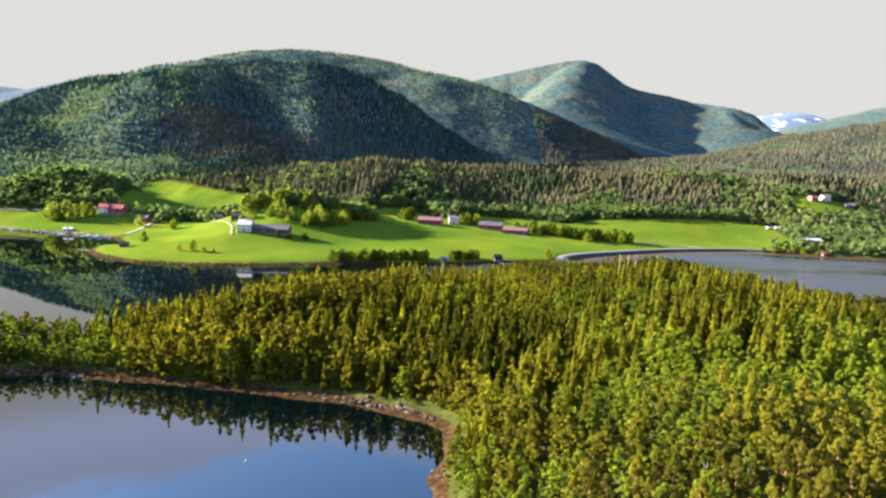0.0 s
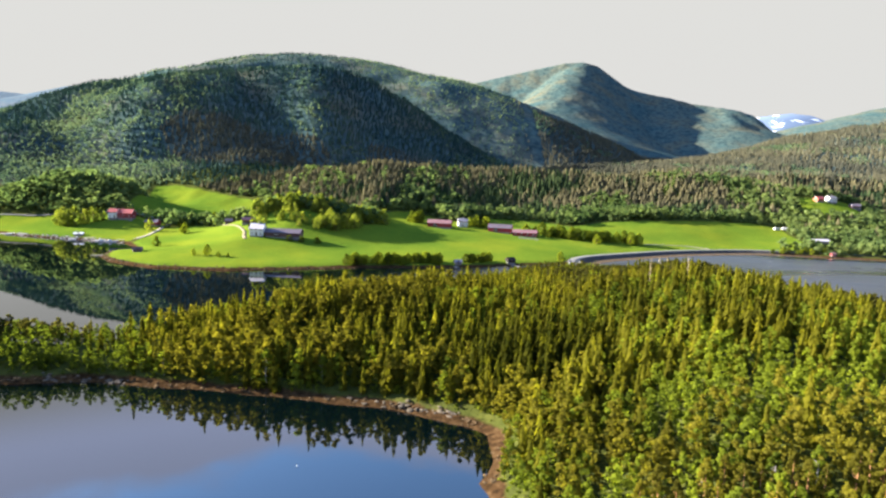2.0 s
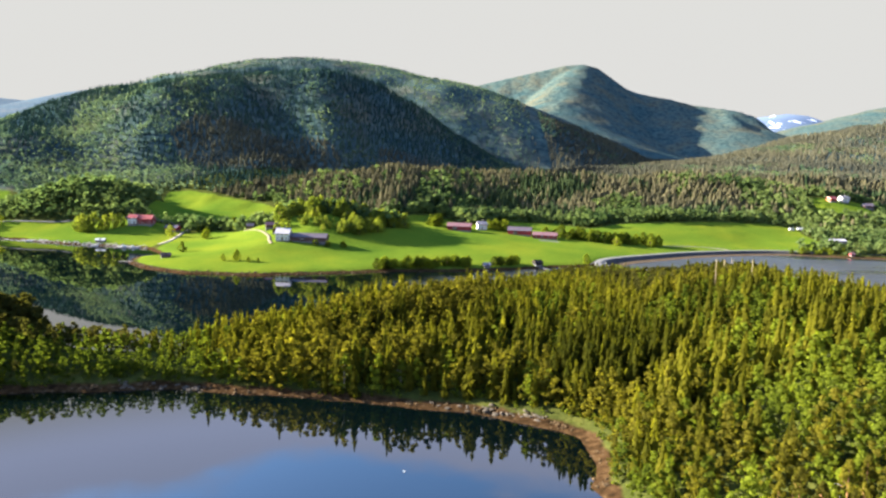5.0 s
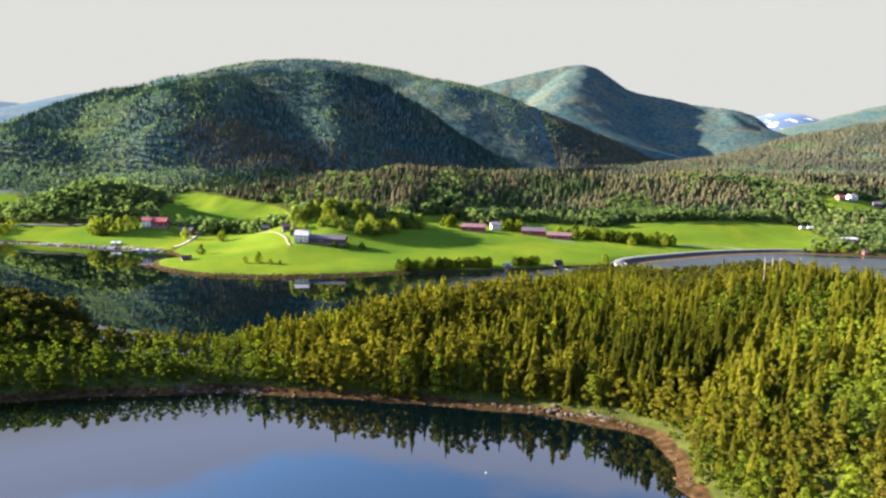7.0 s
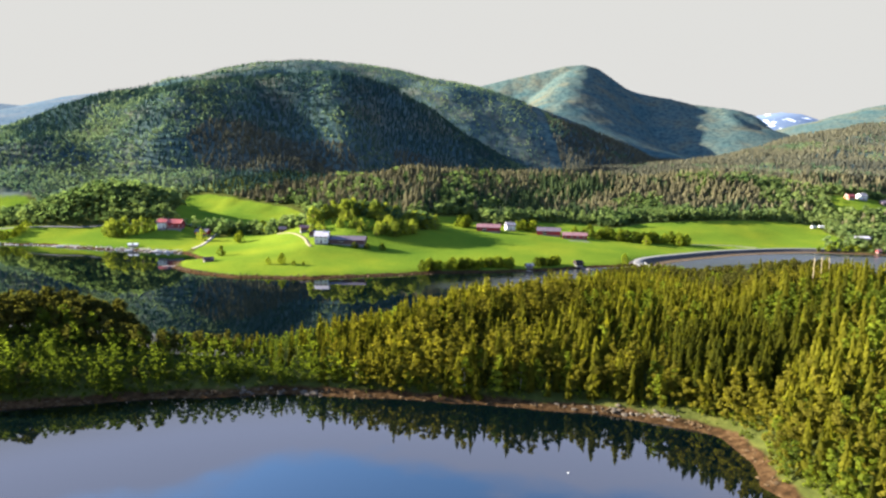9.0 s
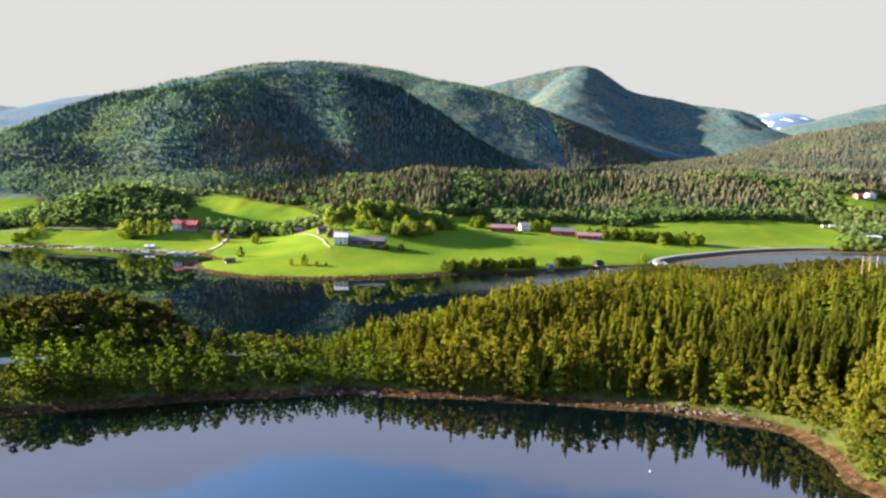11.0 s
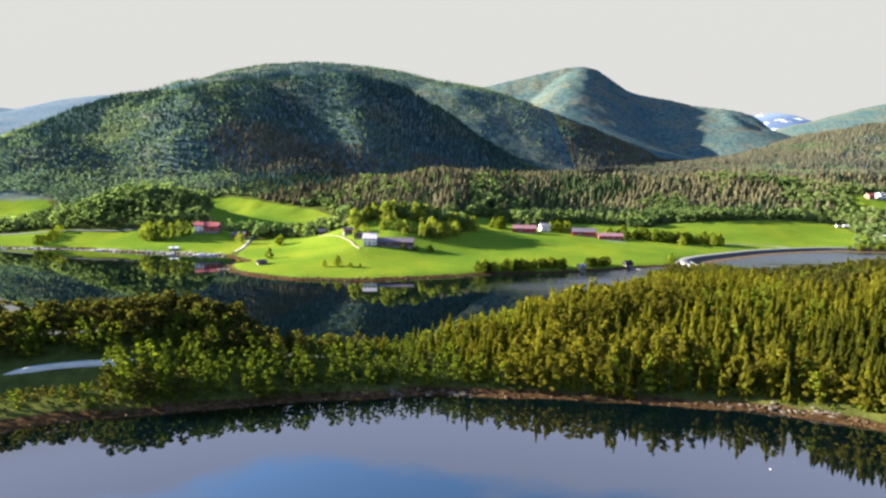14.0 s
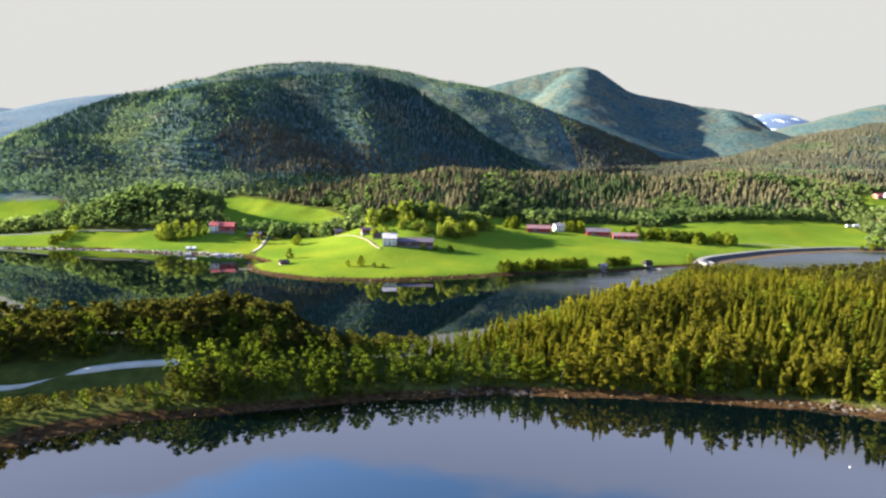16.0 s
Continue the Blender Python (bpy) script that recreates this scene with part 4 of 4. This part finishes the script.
g_p = g_add("ShaderNodeBsdfPrincipled", i_Roughness=0.08, i_IOR=1.5)
g_p.inputs["Base Color"].default_value = (0.02, 0.025, 0.03, 1)
g_link(g_p.outputs[0], g_out.inputs[0])


def window(parent, x, y, z, w, h, face):
    """A framed pane in a wall: face 'y-' or 'x-' or 'x+' tells which way it looks."""
    bm, pane = bmesh.new(), bmesh.new()
    t = 0.09
    bars = [(-w / 2, w / 2, h / 2 - t, h / 2), (-w / 2, w / 2, -h / 2, -h / 2 + t), (-w / 2, -w / 2 + t, -h / 2, h / 2), (w / 2 - t, w / 2, -h / 2, h / 2), (-t / 2, t / 2, -h / 2, h / 2)]
    for a0, a1, b0, b1 in bars:
        if face == "y-":
            block(x + a0, x + a1, y - 0.09, y + 0.02, z + b0, z + b1, bm)
        else:
            s = 1 if face == "x+" else -1
            block(min(x + 0.09 * s, x - 0.02 * s), max(x + 0.09 * s, x - 0.02 * s), y + a0, y + a1, z + b0, z + b1, bm)
    fr = part("window", bm, TRIM, parent)
    if face == "y-":
        block(x - w / 2 + 0.03, x + w / 2 - 0.03, y - 0.035, y + 0.03, z - h / 2 + 0.03, z + h / 2 - 0.03, pane)
    else:
        s = 1 if face == "x+" else -1
        block(min(x + 0.035 * s, x - 0.03 * s), max(x + 0.035 * s, x - 0.03 * s), y - w / 2 + 0.03, y + w / 2 - 0.03, z - h / 2 + 0.03, z + h / 2 - 0.03, pane)
    part("pane", pane, glass, fr)


def building(name, label, category, x, y, turn, length, width, wall_h, roof_h, wall_mat, roof_mat, windows=0, storeys=1, door=True, chimney=False, big_door=False, sink=0.0):
    """A gabled building, ridge along its own x axis, its long side looking to -y."""
    root = new(name)
    root.matrix_basis = pose(x, y, height_at(x, y) - sink, 0, 0, turn)
    L, W = length / 2, width / 2
    part("foundation", block(-L + 0.05, L - 0.05, -W + 0.05, W - 0.05, -2.5, 0.5), BASE_STONE, root)
    bm = bmesh.new()
    ring = [(-W, 0.45), (W, 0.45), (W, wall_h), (0, wall_h + roof_h), (-W, wall_h)]
    a = [bm.verts.new((-L, yy, zz)) for yy, zz in ring]
    b = [bm.verts.new((L, yy, zz)) for yy, zz in ring]
    bm.faces.new(a[::-1])
    bm.faces.new(b)
    for i in range(5):
        bm.faces.new((a[i], a[(i + 1) % 5], b[(i + 1) % 5], b[i]))
    bmesh.ops.recalc_face_normals(bm, faces=bm.faces)
    part("wall", bm, wall_mat, root)
    ex, ov, th = L + 0.45, 0.55, 0.22
    slope = roof_h / W
    for s in (-1, 1):
        bm = bmesh.new()
        prof = [(0, wall_h + roof_h + 0.03), (s * (W + ov), wall_h - ov * slope + 0.03), (s * (W + ov), wall_h - ov * slope + 0.03 + th), (0, wall_h + roof_h + 0.03 + th)]
        a = [bm.verts.new((-ex, yy, zz)) for yy, zz in prof]
        b = [bm.verts.new((ex, yy, zz)) for yy, zz in prof]
        bm.faces.new(a)
        bm.faces.new(b[::-1])
        for i in range(4):
            bm.faces.new((a[i], b[i], b[(i + 1) % 4], a[(i + 1) % 4]))
        bmesh.ops.recalc_face_normals(bm, faces=bm.faces)
        part("roof", bm, roof_mat, root)
    for s in (-1, 1):
        bm = bmesh.new()
        for q in (-1, 1):
            r = bmesh.ops.create_cube(bm, size=1.0)
            ln = math.hypot(W + ov, roof_h + ov * slope)
            m = pose(s * (L + 0.47), q * (W + ov) / 2, wall_h + (roof_h - ov * slope) / 2 + 0.1, -q * math.degrees(math.atan(slope))) @ Matrix.Diagonal((0.06, ln, 0.26, 1))
            bmesh.ops.transform(bm, matrix=m, verts=r["verts"])
        part("bargeboard", bm, TRIM if category == "house" else DARK_DOOR if category == "boathouse" else wall_mat, root)
    for st in range(storeys):
        z = 1.75 + st * 2.7
        for k in range(windows):
            xx = -L + length * (k + 0.5) / windows
            if door and st == 0 and k == windows // 2:
                continue
            window(root, xx, -W, z, 1.1, 1.25, "y-")
        if windows:
            for face, xx in (("x-", -L), ("x+", L)):
                window(root, xx, 0.0, z, 1.1, 1.25, face)
    if door:
        dx = -L + length * (windows // 2 + 0.5) / windows if windows else 0.0
        d = part("door", block(dx - 0.5, dx + 0.5, -W - 0.06, -W + 0.05, 0.45, 2.5, bevel=0.02), DARK_DOOR, root)
        part("handle", block(dx + 0.32, dx + 0.42, -W - 0.13, -W - 0.06, 1.4, 1.5), PALE_ROOF, d)
    if big_door:
        d = part("barn_door", block(-L * 0.35 - 1.6, -L * 0.35 + 1.6, -W - 0.08, -W + 0.05, 0.3, min(3.4, wall_h - 0.3), bevel=0.03), DARK_DOOR, root)
        part("cross_bar", block(-L * 0.35 - 1.6, -L * 0.35 + 1.6, -W - 0.14, -W - 0.08, 1.6, 1.85), TRIM, d)
    if chimney:
        bm = block(0.6, 1.4, -0.4, 0.4, wall_h + roof_h - 0.7, wall_h + roof_h + 1.1)
        block(0.5, 1.5, -0.5, 0.5, wall_h + roof_h + 1.1, wall_h + roof_h + 1.25, bm)
        part("chimney", bm, BASE_STONE, root)
    return tagged(root, label, category)


building("farmhouse", "white wooden farmhouse with a pale grey roof on the knoll", "house", -136.0, 402, 0, 8.5, 8, 4.9, 2.8, WHITE_WALL, PALE_ROOF, 3, 2, chimney=True)
building("long_barn", "long dark brown barn with a violet-grey roof by the farmhouse", "barn", -119.5, 404, -2, 23, 9, 3.0, 2.2, BROWN_WALL, DARK_ROOF, 0, 1, door=False, big_door=True)
building("tool_shed", "small brown shed with a faded reddish roof above the field", "shed", -154, 438, 18, 8, 5, 2.4, 1.6, BROWN_WALL, ROSE_ROOF, 0, door=True)
building("tool_shed", "dark brown wooden shed beside the farmyard", "shed", -146, 424, 80, 5, 4.5, 2.3, 1.5, BROWN_WALL, DARK_ROOF, 0, door=True)
building("hut", "dark little hut at the edge of the wood", "hut", -178, 468, 10, 5, 4.5, 2.5, 1.6, BROWN_WALL, DARK_ROOF, 0, door=True)
building("red_barn", "red wooden barn with a faded reddish metal roof", "barn", -19, 509, -8, 19, 9, 3.6, 2.4, RED_WALL, ROSE_ROOF, 0, door=False, big_door=True)
building("farmhouse", "white two-storey farmhouse with a grey roof behind the red barn", "house", 0, 521, 6, 7.5, 7, 4.6, 2.2, WHITE_WALL, GREY_ROOF, 3, 2, chimney=True)
building("red_barn", "dark red barn with a dark red roof at the tree belt", "barn", 31, 511, -12, 19, 9, 3.6, 2.6, RED_WALL, DARK_ROOF, 0, door=False, big_door=True)
building("red_barn", "low red barn with a faded roof in the meadow", "barn", 50, 500, -10, 19, 8, 3.0, 2.0, RED_WALL, ROSE_ROOF, 4, door=False)
building("house", "white-gabled house beside the red farm house", "house", -278, 492, 4, 6.5, 7.5, 5.0, 2.4, WHITE_WALL, RED_ROOF, 2, 2, chimney=True)
building("house", "red wooden house with a red tiled roof among trees", "house", -268.5, 493, 0, 11, 8, 4.2, 2.6, RED_WALL, RED_ROOF, 4, 1)
building("outbuilding", "low dark red outbuilding by the lane", "shed", -246, 489, -6, 10, 6, 2.6, 1.8, RED_WALL, DARK_ROOF, 0, door=True)
building("house", "white house on the far meadow", "house", -474, 575, 8, 11, 8, 4.8, 2.6, WHITE_WALL, PALE_ROOF, 4, 2)
building("house", "white house with a reddish roof on the far meadow", "house", -455, 576, -10, 9, 8, 4.6, 2.6, WHITE_WALL, RED_ROOF, 3, 2)
building("house", "white house on the wooded rise", "house", 394, 664, 5, 8, 7, 4.4, 2.2, WHITE_WALL, GREY_ROOF, 3, 2, chimney=True)
building("house", "orange-red wooden house on the wooded rise", "house", 380, 662, 10, 8, 6, 3.0, 2.0, ORANGE_WALL, RED_ROOF, 3, 1)
building("house", "dark brown cottage at the wood's edge", "house", 416, 658, -8, 9, 7, 3.0, 2.2, BROWN_WALL, DARK_ROOF, 3, 1)
building("greenhouse_barn", "long low barn with a whitish roof near the bay", "barn", 317, 551, 3, 17, 7, 2.4, 1.3, GREY_WALL, PALE_ROOF, 0, door=True)
building("boathouse", "small red boathouse on the bay shore", "boathouse", 299, 500, 0, 3.0, 4.0, 1.7, 1.1, RED_WALL, ROSE_ROOF, 0, door=True)
building("boathouse", "dark tarred boathouse on the channel shore", "boathouse", 27, 384, 20, 4.6, 4.2, 1.8, 1.5, TAR, TAR, 0, door=True)
building("boathouse", "pale grey boathouse at the water's edge", "boathouse", -6, 369, 15, 4.0, 3.4, 1.5, 1.0, GREY_WALL, GREY_ROOF, 0, door=True)
building("boathouse", "weathered grey boathouse on the point", "boathouse", -196, 364, 30, 5, 4, 1.4, 1.2, BROWN_WALL, BROWN_WALL, 0, door=True)
building("boathouse", "low whitish boathouse by the stony landing", "boathouse", -281, 449, 12, 6, 3.5, 1.3, 0.9, GREY_WALL, TRIM, 0, door=True)

# ---- boats, jetties, poles, buoy ----
HULL = plain("white_hull", (0.44, 0.44, 0.45), 0.35, 3.0, 0.06)
DECK = plain("grey_planks", (0.17, 0.15, 0.14), 0.9, 4.0, 0.25)
POLE = plain("pale_pole_wood", (0.26, 0.21, 0.13), 0.85, 3.0, 0.25)
BUOY = plain("white_plastic", (0.6, 0.6, 0.58), 0.4, 3.0, 0.05)


def boat(x, y, turn, length, label, cabin=True):
    root = new("motor_boat")
    root.matrix_basis = pose(x, y, 0.0, 0, 0, turn)
    bm = bmesh.new()
    rings = []
    for f, w, keel in ((-0.5, 0.80, -0.25), (-0.2, 1.0, -0.35), (0.15, 0.9, -0.3), (0.38, 0.5, -0.1), (0.5, 0.04, 0.25)):
        b = length * 0.17 * w
        rings.append([bm.verts.new((f * length, sx * b * k, z)) for sx, k, z in ((-1, 1.0, 0.75 + 0.25 * max(f, 0)), (-1, 0.7, 0.0), (0, 0, keel), (1, 0.7, 0.0), (1, 1.0, 0.75 + 0.25 * max(f, 0)))])
    for a, b in zip(rings, rings[1:]):
        for i in range(4):
            bm.faces.new((a[i], b[i], b[i + 1], a[i + 1]))
        bm.faces.new((a[4], b[4], b[0], a[0]))
    bm.faces.new(rings[0])
    bmesh.ops.recalc_face_normals(bm, faces=bm.faces)
    part("hull", bm, HULL, root)
    if cabin:
        c = part("cabin", block(-0.12 * length, 0.18 * length, -0.11 * length, 0.11 * length, 0.7, 1.75, bevel=0.12), HULL, root)
        part("windscreen", block(0.15 * length, 0.19 * length, -0.09 * length, 0.09 * length, 1.15, 1.6), glass, c)
    part("engine", block(-0.55 * length, -0.48 * length, -0.2, 0.2, 0.1, 1.0, bevel=0.06), DARK_DOOR, root)
    return tagged(root, label, "boat", "boats at the landing")


boat(-256, 432.5, 8, 7.5, "white motor boat moored at the stony landing")
boat(-249, 431.5, 20, 6.0, "small white boat moored beside the landing stage")
boat(-338, 458.5, 5, 7.0, "white boat lying along the stony shore", False)
boat(-279, 437.5, -6, 5.5, "open white rowing boat near the boathouse", False)


def jetty(x, y, turn, length, width, label):
    root = new("jetty")
    root.matrix_basis = pose(x, y, 0, 0, 0, turn)
    n = int(length / 0.9)
    bm = block(-0.42, 0.42, -width / 2, width / 2, 0.62, 0.72)
    first = part("plank", bm, DECK, root)
    first.location.x = 0.45
    for k in range(1, n):
        p = new("plank", first.data)
        p.parent, p.location = root, (0.45 + 0.9 * k, 0, 0)
    for s in (-1, 1):
        part("beam", block(0, length, s * width * 0.4 - 0.1, s * width * 0.4 + 0.1, 0.4, 0.61), DECK, root)
        for k in range(0, int(length), 4):
            part("post", block(k + 0.3, k + 0.55, s * width * 0.4 - 0.12, s * width * 0.4 + 0.12, -3.0, 0.4), DECK, root)
    return tagged(root, label, "jetty")


jetty(-209, 358, 178, 12, 2.0, "thin grey wooden jetty reaching out from the point")
jetty(-262, 437, -75, 9, 2.4, "grey wooden landing stage between moored boats")
jetty(-8, 366, -70, 6, 2.0, "short grey jetty in front of the pale boathouse")
jetty(28, 380, -60, 8, 2.5, "pale slipway jetty beside the dark boathouse")
for x, y, top in ((42.9, 170.1, 31.5), (45.5, 170.9, 31.5), (47.5, 170.7, 31.6), (54.4, 173.1, 31.4)):
    root = new("utility_pole")
    z0 = height_at(x, y)
    root.location = (x, y, z0)
    me = mesh_object("pole", *(lambda vt: (vt[0] * [1, 1, 1], vt[1]))(trunk_shape(0.12, 0.08, top - z0, 8)), POLE, smooth=True)
    new("pole", me).parent = root
    part("pole_cap", block(-0.1, 0.1, -0.1, 0.1, top - z0, top - z0 + 0.12, bevel=0.02), BARK, root)
    tagged(root, "tall pale wooden pole rising above the trees", "utility pole", "poles on the headland")
bm = bmesh.new()
bmesh.ops.create_icosphere(bm, subdivisions=2, radius=0.13)
for vert in bm.verts:
    vert.co.z = vert.co.z * 0.85 + (0.16 if vert.co.z > 0.14 else 0.06)
buoy = new("mooring_buoy")
buoy.location = (-38.4, 103.9, 0.0)
part("float", bm, BUOY, buoy)
part("eye", block(-0.04, 0.04, -0.015, 0.015, 0.28, 0.40, bevel=0.01), DARK_DOOR, buoy)
tagged(buoy, "small white mooring buoy floating on the still bay", "buoy")

# ---- single trees and bushes round the farms ----


def bush_row(points, n, h0, h1, spread, label, group, kind="bush", width=1.0):
    line = smooth_line(points, 1.0)
    for k in range(n):
        p = line[int((k + 0.5) / n * len(line))] if len(line) > 1 else line[0]
        tree(kind, int(rng.integers(0, 6)), float(p[0] + rng.normal(0, spread)), float(p[1] + rng.normal(0, spread)), float(rng.uniform(h0, h1)), float(rng.uniform(0, 6.28)), width, label, group)


bush_row([(-70, 352), (-48, 359), (-16, 369)], 40, 4.5, 7.0, 1.4, "dark green bushy tree in the shoreline hedge", "hedge along the channel")
bush_row([(-2, 374), (14, 381)], 12, 4.5, 6.5, 1.3, "dark green bush near the boathouses", "bushes by the boathouses")
for x, y, h in ((-114, 396, 3.6), (-106.5, 397, 3.6), (-97, 400, 4.0)):
    tree("bush", 2, x, y, h * 1.15, x, 1.25, "round pale willow bush beside the barn", "bushes by the barn")
for x, y, h in ((-150, 352, 5.5), (-157, 350, 3.5), (-142, 348, 2.8), (-137, 349, 2.2), (-206, 455, 7.5), (-209, 458, 6), (-199, 395, 6), (-196, 493, 8), (-203, 505, 9), (-190, 512, 7), (61, 400, 6), (-226, 490, 3.5)):
    tree("bush", int(rng.integers(0, 6)), x, y, h * 1.2, x, 0.8, "solitary leafy tree in the sunny meadow", "trees in the meadow")
for x, y, h in ((-313, 482, 11), (-308, 480, 10), (-303, 481, 11.5), (-297, 484, 9), (-292, 487, 9.5), (-286, 488, 8), (-318, 484, 9), (-241, 473, 7)):
    tree("grove", int(rng.integers(0, 6)), x, y, h * 1.35, x, 0.75, "yellow-green leafy tree at the farm", "trees at the red farm")
bush_row([(62, 508), (80, 507), (110, 506), (148, 512)], 34, 6, 11, 4.0, "leafy tree in the belt behind the barns", "tree belt by the barns")
bush_row([(-101, 427), (-88, 436), (-76, 462), (-66, 492)], 26, 8, 13, 2.5, "bright leafy tree in the grove behind the farm", "grove behind the farm", "grove", 0.8)
bush_row([(-158, 452), (-128, 452), (-100, 458), (-84, 486), (-78, 520)], 34, 8, 14, 5.0, "bright leafy tree in the grove behind the farm", "grove behind the farm", "grove", 0.8)
bush_row([(-146, 460), (-120, 464), (-96, 470)], 22, 8, 13, 4.0, "bright leafy tree in the grove behind the farm", "grove behind the farm", "grove", 0.85)
for k in range(34):
    a, q = rng.uniform(0, 6.28), math.sqrt(rng.random())
    tree("grove", int(rng.integers(0, 6)), -122 + 40 * q * math.cos(a), 441 + 15 * q * math.sin(a), float(rng.uniform(2.5, 8.0)), a, 0.85, "yellow-green leafy tree on the grassy slope behind the farm", "grove behind the farm")
bush_row([(8, 527), (20, 528)], 6, 7, 10, 2.0, "tall leafy tree between the farmhouses", "trees at the barns")
bush_row([(-44, 520), (-32, 522)], 6, 7, 11, 2.5, "tall leafy tree beside the red barn", "trees at the barns")
bush_row([(255, 512), (295, 505)], 10, 3.5, 6, 1.5, "dark bushy tree along the bay road", "bushes along the bay")
bush_row([(-395, 474), (-394, 505)], 8, 4, 8, 1.0, "tree in the hedge between two meadows", "field hedge")

# ---- stones of the shore ----


def rock_shape(seed):
    r = np.random.default_rng(seed)
    bm = bmesh.new()
    bmesh.ops.create_icosphere(bm, subdivisions=1, radius=0.5)
    for vert in bm.verts:
        vert.co = Vector(np.array(vert.co) * r.uniform(0.7, 1.25) * [1.3, 0.9, 0.55])
    v, t = np.array([p.co[:] for p in bm.verts]), np.array([[p.index for p in fc.verts] for fc in bm.faces])
    bm.free()
    return v, t


ROCKS = [rock_shape(k) for k in range(5)]


def stones(name, label, line, n, spread, s0, s1, mat, seed, lift=0.0):
    r = np.random.default_rng(seed)
    pts = smooth_line(line, 0.5)
    vs, ts, o = [], [], 0
    for k in range(n):
        p = pts[r.integers(0, len(pts))]
        x, y = p[0] + r.normal(0, spread), p[1] + r.normal(0, spread)
        z = max(height_at(x, y), -0.15) + lift
        v, t = ROCKS[k % 5]
        vs.append((v * r.uniform(s0, s1) * r.uniform(0.8, 1.2, 3)) @ rot_z(r.uniform(0, 6.28)).T + [x, y, z])
        ts.append(t + o)
        o += len(v)
    return tagged(new(name, mesh_object(name, np.concatenate(vs), np.concatenate(ts), mat)), label, "stones", kind="stuff")


stones("shore_stones", "weathered boulders and stones along the headland shore", [(-205, 101), (-178, 124), (-151, 132), (-133, 136), (-108, 143), (-81, 142), (-56, 138.5), (-27, 135), (-14, 130), (-3, 122), (-2, 111), (-5, 98)], 420, 0.8, 0.2, 0.9, RUST, 3)
stones("pale_rocks", "pale bare rock slabs on the headland shore", [(-108, 143), (-98, 143.7), (-88, 142.6)], 45, 0.7, 0.3, 1.5, SLAB, 4)
stones("pale_rocks", "pale bare rock slabs on the headland shore", [(-34, 136), (-24, 134), (-10, 128)], 40, 0.6, 0.4, 1.6, SLAB, 5)
stones("landing_stones", "grey boulders and timber along the far landing", [(-430, 468.5), (-356, 466), (-300, 446), (-254, 438), (-238, 430)], 420, 1.3, 0.7, 2.0, STONE, 6)
stones("point_stones", "brown tidal stones round the meadow point", [(-214, 392), (-221, 378), (-212, 356), (-197, 339), (-169, 323), (-128, 322), (-82, 340), (-13, 363)], 260, 1.1, 0.5, 1.4, RUST, 8)


# ---- caravans and the yard by the barns ----
def caravan(x, y, turn, label):
    root = new("caravan")
    root.matrix_basis = pose(x, y, height_at(x, y), 0, 0, turn)
    part("body", block(-2.6, 2.6, -1.1, 1.1, 0.45, 2.6, bevel=0.25), HULL, root)
    for xx in (-1.3, 0.9):
        part("window", block(xx - 0.45, xx + 0.45, -1.13, -1.05, 1.5, 2.1, bevel=0.02), glass, root)
    for yy in (-1.0, 1.0):
        bm = bmesh.new()
        bmesh.ops.create_cone(bm, cap_ends=True, segments=14, radius1=0.33, radius2=0.33, depth=0.2, matrix=pose(0, yy, 0.33, 90))
        part("wheel", bm, DARK_DOOR, root)
    part("drawbar", block(2.6, 3.7, -0.08, 0.08, 0.42, 0.52), DARK_STONE, root)
    return tagged(root, label, "caravan", "caravans by the wood")


caravan(303, 596, 10, "small white caravan parked at the wood's edge")
caravan(312, 598, -15, "white caravan parked among bushes")
caravan(320, 594, 35, "white caravan standing beside the leafy trees")
yard_line = smooth_line([(44, 492), (60, 489)], 2.0)
v, q = swept(yard_line, [(-2.5, -0.6), (-2.4, 0.1), (2.4, 0.1), (2.5, -0.6)], ground_height(yard_line[:, 0], yard_line[:, 1]))
tagged(new("concrete_yard", mesh_object("concrete_yard", v, q, CONCRETE)), "pale concrete yard in front of the low red barn", "yard", kind="structure")
